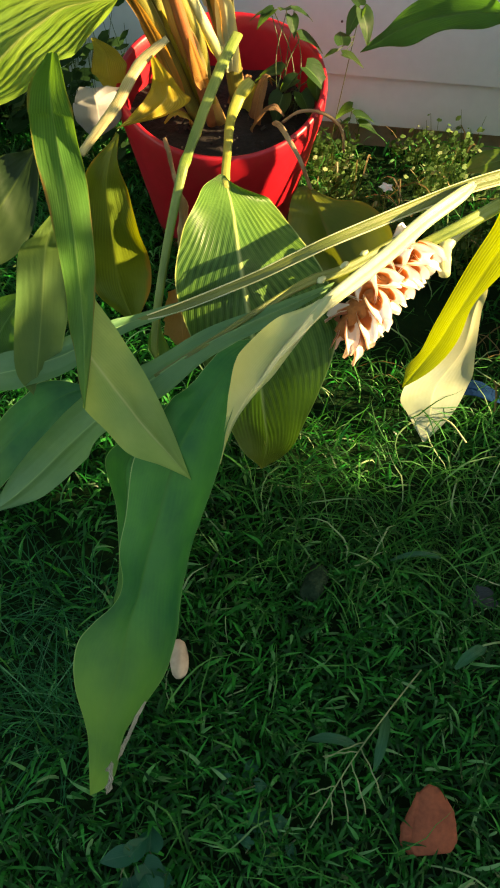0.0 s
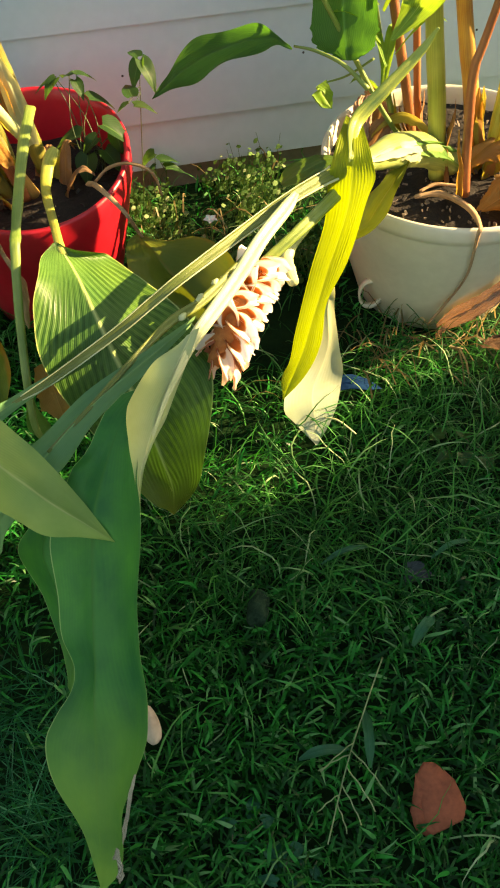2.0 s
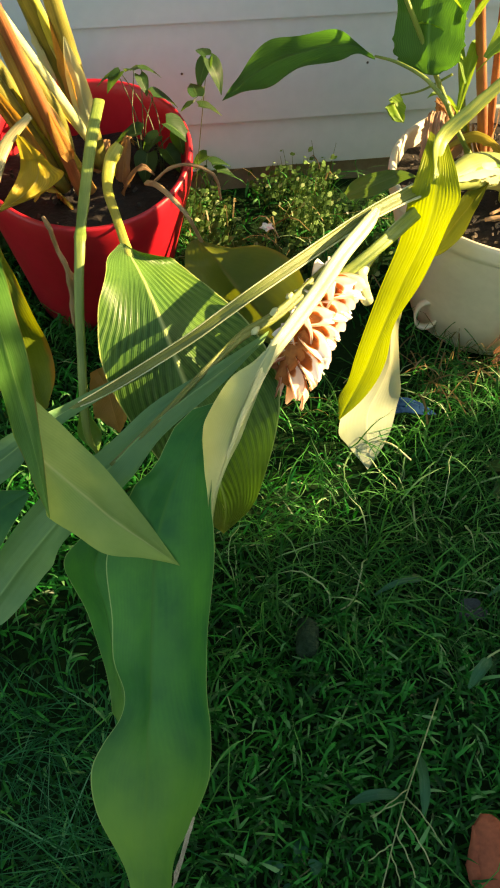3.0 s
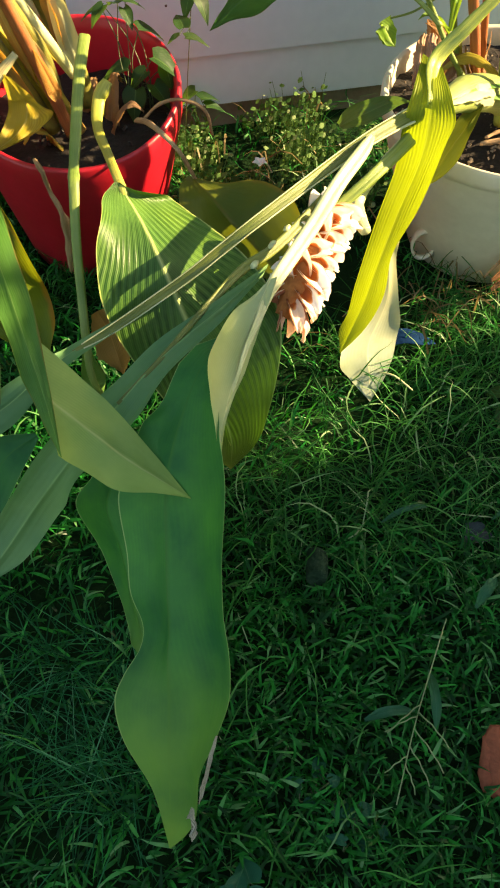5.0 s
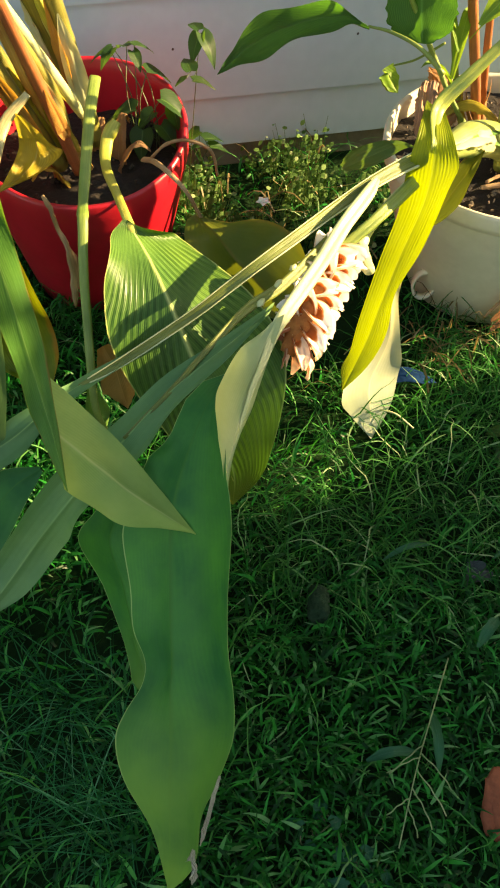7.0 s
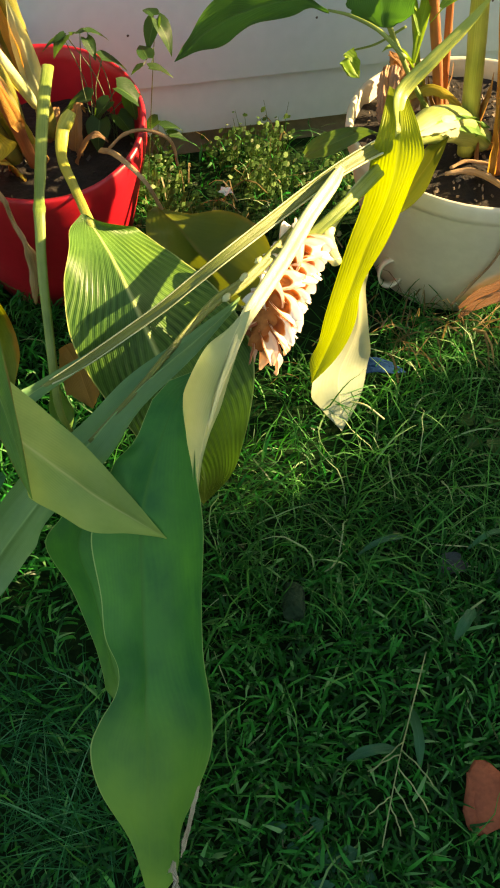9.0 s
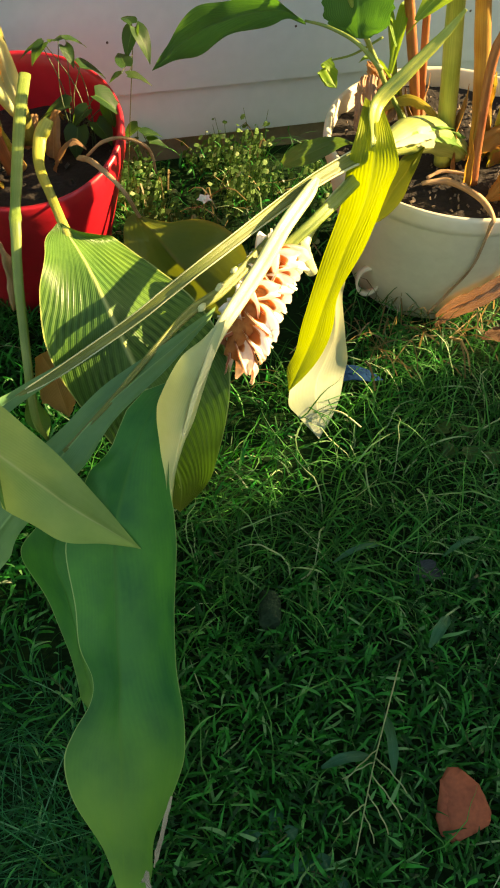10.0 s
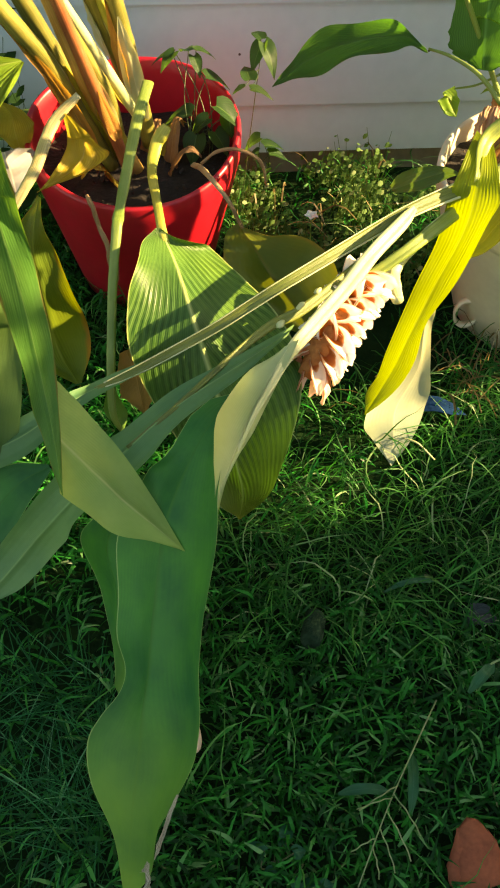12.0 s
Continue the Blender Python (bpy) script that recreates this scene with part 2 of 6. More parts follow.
LEAF_ASH = leaf_material("bleached_leaf", (0.30, 0.28, 0.26), (0.44, 0.42, 0.40), (0.62, 0.58, 0.52), (0.5, 0.45, 0.4), 0.25, 8, 0.5, rough=0.7, contrast=0.1, bump=0.05)
LEAF_GREY = leaf_material("grey_leaf", (0.015, 0.03, 0.035), (0.05, 0.075, 0.08), (0.18, 0.18, 0.18), (0.15, 0.15, 0.15), 0.2, 8, 0.5, rough=0.8)
LEAF_HUSK = leaf_material("orange_husk", (0.34, 0.14, 0.03), (0.62, 0.36, 0.11), (0.55, 0.32, 0.1), (0.75, 0.38, 0.06), 0.4, 14, 0.0, rough=0.7)
LEAF_BROWN = leaf_material("dark_dead_leaf", (0.06, 0.03, 0.014), (0.2, 0.10, 0.05), (0.2, 0.12, 0.06), (0.3, 0.14, 0.05), 0.2, 14, 0.1, rough=0.8)
LEAF_TEALWEED = leaf_material("teal_weed_leaf", (0.004, 0.075, 0.036), (0.02, 0.16, 0.075), (0.05, 0.16, 0.08), (0.03, 0.3, 0.08), 0.3, 6, 1.2)
LEAF_SEEDLING = leaf_material("seedling_leaf", (0.025, 0.15, 0.04), (0.08, 0.30, 0.09), (0.1, 0.32, 0.12), (0.1, 0.4, 0.08), 0.35, 6, 1.2)
LEAF_PINK = leaf_material("pinkish_dry_sheath", (0.22, 0.10, 0.055), (0.58, 0.36, 0.24), (0.5, 0.3, 0.2), (0.5, 0.25, 0.12), 0.2, 14, 0.0, rough=0.8)
LEAF_TORN = leaf_material("torn_margin", (0.06, 0.035, 0.015), (0.78, 0.72, 0.52), (0.30, 0.22, 0.12), (0.4, 0.4, 0.3), 0.2, 3, 2.5, rough=0.8, contrast=1.8)
LEAF_WEED = leaf_material("weed_leaf", (0.014, 0.05, 0.014), (0.05, 0.115, 0.03), (0.16, 0.28, 0.08), (0.2, 0.42, 0.05), 0.35, 6, 1.2)
LEAF_STRAP = leaf_material("loose_blade", (0.008, 0.09, 0.04), (0.03, 0.17, 0.08), (0.08, 0.2, 0.12), (0.1, 0.3, 0.1), 0.3, 6, 0.0)
PETAL = rough_material("white_petal", (0.68, 0.74, 0.62), (0.78, 0.84, 0.72), 60, 0.6, 0.1)
BARK = rough_material("dark_bark", (0.02, 0.018, 0.014), (0.06, 0.055, 0.045), 60, 0.9, 0.8, 200)
WOOD = rough_material("weathered_wood", (0.007, 0.026, 0.012), (0.022, 0.055, 0.028), 60, 0.9, 0.8, 200, gloss=0.15)
BARK_PALE = rough_material("bark_chip", (0.03, 0.02, 0.012), (0.30, 0.24, 0.18), 60, 0.9, 0.5, 300)


def blade_material(name, dark, light, clear_colour, dead, rough=0.6, gloss=0.07):
    """Many blades in one mesh, each with its own tone."""
    m, n, l, p = material(name)
    geo = n.new("ShaderNodeNewGeometry")
    mid = tuple(0.72 * a + 0.28 * b for a, b in zip(dark, light))
    # dead: palest few blades, which also stand in for sunlit blade edges.
    r = ramp_node(n, ((0.0, dark), (0.55, mid), (0.9, light), (0.98, dead)))
    l.new(geo.outputs["Random Per Island"], r.inputs["Fac"])
    l.new(r.outputs[0], p.inputs["Base Color"])
    p.inputs["Roughness"].default_value = rough
    p.inputs["Specular IOR Level"].default_value = gloss
    tr = n.new("ShaderNodeBsdfTranslucent")
    tr.inputs["Color"].default_value = (*clear_colour, 1)
    ms = n.new("ShaderNodeMixShader")
    ms.inputs[0].default_value = 0.42
    l.new(p.outputs[0], ms.inputs[1])
    l.new(tr.outputs[0], ms.inputs[2])
    l.new(ms.outputs[0], n["Material Output"].inputs["Surface"])
    return m


GRASS = blade_material("lawn_blades", (0.0006, 0.028, 0.006), (0.014, 0.33, 0.046), (0.005, 0.19, 0.015), (0.15, 0.40, 0.14), 0.36, 0.20)
GRASS_LONG = blade_material("long_blades", (0.003, 0.065, 0.012), (0.070, 0.34, 0.065), (0.025, 0.21, 0.022), (0.34, 0.50, 0.25), 0.45, 0.18)
GRASS_WIRY = blade_material("wiry_blades", (0.002, 0.065, 0.018), (0.02, 0.23, 0.075), (0.010, 0.15, 0.03), (0.10, 0.34, 0.16), 0.4, 0.12)
# Darker copy of the herb leaves, with the shade by the wall in its colour.
HERB_SHADED = blade_material("shaded_weed_leaves", (0.008, 0.03, 0.010), (0.035, 0.085, 0.028), (0.04, 0.12, 0.02), (0.08, 0.14, 0.05))
STRAW = blade_material("dry_straw", (0.10, 0.075, 0.03), (0.36, 0.29, 0.15), (0.3, 0.22, 0.08), (0.45, 0.40, 0.24))
HERB = blade_material("herb_leaves", (0.016, 0.05, 0.012), (0.13, 0.24, 0.07), (0.14, 0.27, 0.045), (0.30, 0.38, 0.19))


def bract_material(name, base, body, tip, inside):
    """Bracts: the outer face runs from base to tip (first half of v), the lining from the rim down to rust brown."""
    m, n, l, p = material(name)
    uv = n.new("ShaderNodeUVMap")
    uv.uv_map = "UVMap"
    sep = n.new("ShaderNodeSeparateXYZ")
    co = n.new("ShaderNodeTexCoord")
    tx, fine = n.new("ShaderNodeTexNoise"), n.new("ShaderNodeTexNoise")
    tx.inputs["Scale"].default_value, fine.inputs["Scale"].default_value = 55, 240
    ad = n.new("ShaderNodeMath")
    ad.operation = "MULTIPLY_ADD"
    ad.inputs[1].default_value = 0.16
    sh = n.new("ShaderNodeMath")
    sh.operation = "SUBTRACT"
    sh.inputs[1].default_value = 0.08
    r = ramp_node(n, ((0.0, base), (0.22, body), (0.42, tip), (inside, tip), (inside + 0.02, (0.80, 0.40, 0.15)), (inside + 0.05, (0.52, 0.125, 0.012)), (1.0, (0.28, 0.055, 0.005))))
    l.new(uv.outputs[0], sep.inputs[0])
    for t in (tx, fine):
        l.new(co.outputs["Object"], t.inputs["Vector"])
    l.new(tx.outputs["Fac"], ad.inputs[0])
    l.new(sep.outputs[1], ad.inputs[2])
    l.new(ad.outputs[0], sh.inputs[0])
    mid = n.new("ShaderNodeMath")
    mid.operation = "SUBTRACT"
    mid.inputs[1].default_value = 0.5
    l.new(sep.outputs[0], mid.inputs[0])
    sq = n.new("ShaderNodeMath")
    sq.operation = "MULTIPLY"
    l.new(mid.outputs[0], sq.inputs[0])
    l.new(mid.outputs[0], sq.inputs[1])
    rim = n.new("ShaderNodeMath")
    rim.operation = "MULTIPLY_ADD"
    rim.inputs[1].default_value = -0.9
    l.new(sq.outputs[0], rim.inputs[0])
    l.new(sh.outputs[0], rim.inputs[2])
    l.new(rim.outputs[0], r.inputs["Fac"])
    l.new(r.outputs[0], p.inputs["Base Color"])
    bm = n.new("ShaderNodeBump")
    bm.inputs["Strength"].default_value, bm.inputs["Distance"].default_value = 0.25, 0.001
    l.new(fine.outputs["Fac"], bm.inputs["Height"])
    l.new(bm.outputs[0], p.inputs["Normal"])
    p.inputs["Roughness"].default_value = 0.55
    tr = n.new("ShaderNodeBsdfTranslucent")
    l.new(r.outputs[0], tr.inputs["Color"])
    ms = n.new("ShaderNodeMixShader")
    ms.inputs[0].default_value = 0.34
    l.new(p.outputs[0], ms.inputs[1])
    l.new(tr.outputs[0], ms.inputs[2])
    l.new(ms.outputs[0], n["Material Output"].inputs["Surface"])
    return m


BRACT = bract_material("cream_bract", (0.90, 0.66, 0.46), (0.96, 0.91, 0.79), (0.97, 0.96, 0.93), 0.69)
BRACT_PINK = bract_material("pink_bract", (0.55, 0.20, 0.11), (0.80, 0.46, 0.30), (0.92, 0.78, 0.62), 0.80)
CORE = rough_material("brown_spike_core", (0.30, 0.08, 0.014), (0.52, 0.19, 0.045), 60, 0.8, 0.5, 200)
SOIL = rough_material("potting_soil", (0.004, 0.003, 0.002), (0.022, 0.014, 0.009), 25, 0.95, 0.9, 130)
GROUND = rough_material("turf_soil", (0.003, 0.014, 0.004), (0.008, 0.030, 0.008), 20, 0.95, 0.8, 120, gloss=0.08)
RED = rough_material("red_plastic", (0.37, 0.007, 0.017), (0.48, 0.012, 0.028), 9, 0.38, 0.08, 60)
WHITE = rough_material("cream_plastic", (0.60, 0.55, 0.40), (0.72, 0.67, 0.51), 7, 0.45, 0.08, 60)
WALL = rough_material("grey_white_cladding", (0.39, 0.535, 0.61), (0.46, 0.61, 0.68), 3.0, 0.72, 0.04, 40, gloss=0.2)
# Brown from dust, darkened further for the shade at the wall's foot.
PLINTH = rough_material("dusty_shaded_plinth", (0.13, 0.12, 0.09), (0.24, 0.22, 0.17), 8.0, 0.9, 0.3, 60)
CLAY = rough_material("terracotta", (0.15, 0.035, 0.012), (0.33, 0.088, 0.034), 30, 0.85, 0.5, 160)
STONE = rough_material("pale_stone", (0.42, 0.32, 0.22), (0.62, 0.5, 0.36), 30, 0.8, 0.4, 140)
BLUE = rough_material("blue_plastic", (0.002, 0.016, 0.055), (0.005, 0.036, 0.10), 40, 0.9, 0.2, 140, gloss=0.08)
NAIL = rough_material("dark_nail", (0.02, 0.02, 0.02), (0.05, 0.05, 0.05), 80, 0.6, 0.1)


# ---- mesh helpers ----
def part(name, bm, mat, parent=None, label="", smooth=True):
    me = bpy.data.meshes.new(name)
    bm.to_mesh(me)
    bm.free()
    for f in me.polygons:
        f.use_smooth = smooth
    me.materials.append(mat)
    ob = new(name, me)
    ob.parent = parent
    if label:
        ob["label"] = label
    return ob


def thing(name, label, category, at=(0, 0, 0), group="", kind=""):
    ob = new(name)
    ob.location = at
    ob.empty_display_size = 0.05
    return tagged(ob, label, category, group, kind)


def glide(rows, steps):
    """Catmull-Rom through rows of numbers: steps + 1 rows."""
    a = np.array(rows, float)
    a = np.vstack([2 * a[0] - a[1], a, 2 * a[-1] - a[-2]])
    out = []
    for s in np.linspace(0, len(rows) - 1, steps + 1):
        i = min(int(s), len(rows) - 2)
        f = s - i
        p0, p1, p2, p3 = a[i : i + 4]
        out.append(0.5 * (2 * p1 + (p2 - p0) * f + (2 * p0 - 5 * p1 + 4 * p2 - p3) * f * f + (3 * p1 - p0 - 3 * p2 + p3) * f ** 3))
    return np.array(out)


def sheet(grid, closed=False):
    """A bmesh over a grid of places, with a map of 0..1 each way."""
    bm = bmesh.new()
    uv = bm.loops.layers.uv.new("UVMap")
    vs = [[bm.verts.new(p) for p in row] for row in grid]
    nv, nu = len(vs), len(vs[0])
    for j in range(nv - 1):
        for i in range(nu if closed else nu - 1):
            k = (i + 1) % nu
            f = bm.faces.new((vs[j][i], vs[j][k], vs[j + 1][k], vs[j + 1][i]))
            us = (i, i + 1, i + 1, i)
            for lp, a, b in zip(f.loops, us, (j, j, j + 1, j + 1)):
                lp[uv].uv = (a / (nu if closed else nu - 1), b / (nv - 1))
    return bm


def arm_of(heading, length, rise):
    h, e = radians(heading), radians(rise)
    return Vector((math.cos(h) * math.cos(e), math.sin(h) * math.cos(e), math.sin(e))) * length


def blade(rows, pleat=0.0, folds=6, cup=0.0, wave=0.0, steps=44, across=11, ragged=0.0, seed=1, slant=0.5, uneven=0.0025, left_cup=None):
    """A leaf blade along its midrib. rows: place of the midrib; heading, length and rise (degrees) of the left and of the right half."""
    rnd = random.Random(seed)
    ph = rnd.uniform(0, 6)
    path = glide(rows, steps)
    grid = []
    for j, (x, y, z, lh, lw, lr, rh, rw, rr) in enumerate(path):
        v = j / steps
        mid = Vector((x, y, z))
        lw, rw = max(lw, 0.0006), max(rw, 0.0006)
        left = arm_of(lh, lw, lr)
        right = arm_of(rh, rw, rr)
        ahead = Vector(path[min(j + 1, steps)][:3]) - Vector(path[max(j - 1, 0)][:3])
        up = (right - left).cross(ahead)
        up.normalize()
        if up.z < 0:
            up = -up
        row = []
        for i in range(-across, across + 1):
            u = i / across
            arm = right if u > 0 else left
            w = rw if u > 0 else lw
            edge = 1 + ragged * noise.noise((u * 2, v * 26, seed)) * abs(u)
            p = mid + arm * (abs(u) * edge)
            full = min(1.0, w / 0.03)
            sag = left_cup if left_cup is not None and u < 0 else cup
            lift = 2 * sag * w * (abs(u) ** 2 - abs(u)) + pleat * full * math.sin(6.283 * folds * (abs(u) - slant * v + 0.05 * noise.noise((u * 3, v * 3, seed)))) * min(1, abs(u) * 4)
            lift += wave * full * abs(u) ** 2 * math.sin(v * 17 + ph + (1.7 if u > 0 else 0))
            lift += uneven * full * noise.noise((u * 1.5, v * 7, seed + 5))
            row.append(p + up * lift)
        grid.append(row)
    return sheet(grid)


def stalk(rows, sides=10, steps=30, groove=0.0, lumps=0.0, seed=2, flat=1.0, face=None):
    """A round stem through rows of x, y, z, radius, closed at both ends. flat: how thick it is against its width, face: the way its broad, grooved side looks."""
    path = glide(rows, steps)
    grid = []
    ref = None
    for j, (x, y, z, r) in enumerate(path):
        ahead = (Vector(path[min(j + 1, steps)][:3]) - Vector(path[max(j - 1, 0)][:3])).normalized()
        if ref is None:
            ref = ahead.cross(face).normalized() if face else ahead.orthogonal().normalized()
        if face:
            ref = ahead.cross(face).normalized()
        ref = (ref - ahead * ref.dot(ahead)).normalized()
        other = ahead.cross(ref)
        row = []
        for i in range(sides):
            a = 6.283185 * i / sides
            k = max(r, 0.0008) * (1 - groove * max(0, math.sin(a) if face else math.cos(a)) ** 3 + lumps * noise.noise((math.cos(a), math.sin(a) + seed, j * 0.35)))
            row.append(Vector((x, y, z)) + (ref * math.cos(a) + other * math.sin(a) * flat) * k)
        grid.append(row)
    bm = sheet(grid, True)
    bm.verts.ensure_lookup_table()
    for ring in (list(range(sides))[::-1], list(range(len(bm.verts) - sides, len(bm.verts)))):
        bm.faces.new([bm.verts[i] for i in ring])
    return bm


def turned(profile, sides=72, warp=None):
    """A turned body from rows of radius, height; warp(angle, r, z) gives the place's change."""
    grid = []
    for r, z in profile:
        row = []
        for i in range(sides):
            a = 6.283185 * i / sides
            p = Vector((r * math.cos(a), r * math.sin(a), z))
            row.append(p + (warp(a, r, z) if warp else Vector()))
        grid.append(row)
    return sheet(grid, True)


def lump(size, seed, rough=0.25, sub=3):
    bm = bmesh.new()
    bmesh.ops.create_icosphere(bm, subdivisions=sub, radius=1)
    for v in bm.verts:
        v.co *= 1 + rough * noise.noise(v.co * 1.3 + Vector((seed, 0, 0))) + 0.25 * rough * noise.noise(v.co * 4 + Vector((0, seed, 0)))
        v.co = Vector((v.co.x * size[0], v.co.y * size[1], v.co.z * size[2]))
    return bm


# ---- the ground ----
def hummock(x, y):
    return 0.008 * noise.noise((x * 3, y * 3, 0)) + 0.004 * noise.noise((x * 11, y * 11, 4)) - 0.006


def ground_sheet():
    near = np.concatenate([[-400, -60, -12, -4, -2], np.linspace(-1, 2.2, 65), [4, 8, 14, 60, 400]])
    return sheet([[Vector((x, y, hummock(x, y) if abs(x) < 4 and abs(y) < 5 else -0.004)) for x in near] for y in near])


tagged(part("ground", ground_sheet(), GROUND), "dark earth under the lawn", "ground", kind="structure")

# ---- the wall behind the pots ----
WALL_Y = 2.08


def cladding(z0, z1, y, x0=-2.4, x1=3.2, depth=0.03):
    bm = bmesh.new()
    bmesh.ops.create_cube(bm, size=1)
    for v in bm.verts:
        v.co = Vector(((v.co.x + 0.5) * (x1 - x0) + x0, y + (v.co.y + 0.5) * depth, (v.co.z + 0.5) * (z1 - z0) + z0))
        if v.co.y < y + depth * 0.5:
            v.co.y -= 0.006 * (z1 - v.co.z) / (z1 - z0)
    bmesh.ops.bevel(bm, geom=bm.edges[:], offset=0.0009, segments=2, affect="EDGES")
    return bm


wall = tagged(new("wall_back"), "grey-white horizontal cladding of a building", "wall", kind="structure")
for k, (z0, z1) in enumerate(((0.1495, 0.3445), (0.345, 0.6015), (0.602, 0.8615), (0.862, 1.1215), (1.122, 1.3815), (1.382, 1.6415), (1.642, 1.9015), (1.902, 2.3))):
    part("panel", cladding(z0, z1, WALL_Y), WALL, wall, smooth=False)
part("panel", cladding(0.045, 0.149, WALL_Y + 0.001), WALL, wall, smooth=False)
part("plinth", cladding(-0.05, 0.044, WALL_Y + 0.010), PLINTH, wall, "dusty strip at the wall's foot, with shade put into its colour", smooth=False)
for x in (0.167, 0.525, -0.19, 0.885):
    bm = bmesh.new()
    bmesh.ops.create_uvsphere(bm, u_segments=10, v_segments=6, radius=0.0032)
    ob = part("nail", bm, NAIL, wall, "small dark nail head")
    ob.location = (x, WALL_Y - 0.001, 0.252)


# ---- pots ----
def pot_profile(rim, foot, height, lip, wall_t=0.004, soil=0.04):
    """Outside from the foot up, over a rolled lip, and down the inside."""
    mid = foot + (rim - foot) * 0.55
    return [(0.001, 0), (foot * 0.92, 0), (foot, 0.008), (mid, height * 0.5), (rim - lip * 0.9, height - 0.034), (rim - lip * 0.8, height - 0.030),
            (rim - lip * 0.1, height - 0.028), (rim, height - 0.02), (rim, height - 0.006), (rim - 0.002, height - 0.001), (rim - 0.006, height), (rim - 0.010, height - 0.004),
            (rim - 0.011, height - 0.02), (mid - wall_t, height * 0.5), (foot - wall_t, 0.02), (0.001, 0.02)]


def soil_disc(r, z, seed):
    rings = []
    for k in range(15):
        q = r * k / 14
        rings.append([Vector((q * math.cos(a), q * math.sin(a), z + 0.008 * noise.noise((q * 22 * math.cos(a), q * 22 * math.sin(a), seed)) + 0.005 * noise.noise((q * 70 * math.cos(a), q * 70 * math.sin(a), seed)))) for a in np.linspace(0, 6.283185, 60, endpoint=False)])
    return sheet(rings, True)


RED_AT, RED_R, RED_H = (-0.022, 1.784, 0.0), 0.173, 0.283
WHITE_AT, WHITE_R, WHITE_H = (0.664, 1.640, 0.0), 0.214, 0.28

red_pot = thing("plant_pot", "bright red plastic plant pot standing on the lawn", "plant pot", RED_AT)
part("body", turned(pot_profile(RED_R, 0.118, RED_H, 0.0004), warp=lambda a, r, z: Vector((0, 0, (z / RED_H) ** 2 * (0.011 + 0.027 * math.sin(a)) + 0.004 * math.sin(2 * a + 1) * z / RED_H))), RED, red_pot)
part("soil", soil_disc(RED_R - 0.013, RED_H - 0.055, 3), SOIL, red_pot, "dark moist potting soil")

white_pot = thing("plant_pot", "cream plastic plant pot with carrying rings, standing on the lawn", "plant pot", WHITE_AT)
part("body", turned(pot_profile(WHITE_R, 0.135, WHITE_H, 0.005)), WHITE, white_pot)
part("soil", soil_disc(WHITE_R - 0.014, WHITE_H - 0.03, 8), SOIL, white_pot, "dark potting soil with bark chips")


def ring_handle(r, thick, broad):
    """A flat strap bent into a loop, standing in its own y-z plane."""
    grid = []
    for a in np.linspace(0, 6.283185, 33):
        c, q = math.cos(a), math.sin(a)
        grid.append([Vector((x, (r + d) * c, (r + d) * q)) for x, d in ((-broad, -thick), (-broad, thick), (broad, thick), (broad, -thick))])
    return sheet(grid, True)


ring = part("ring_handle", ring_handle(0.023, 0.002, 0.006), WHITE, white_pot)
ring.matrix_local = pose(-0.143, -0.073, 0.066, 0, 0, 78) @ Matrix.Diagonal((1, 0.85, 1.25, 1))

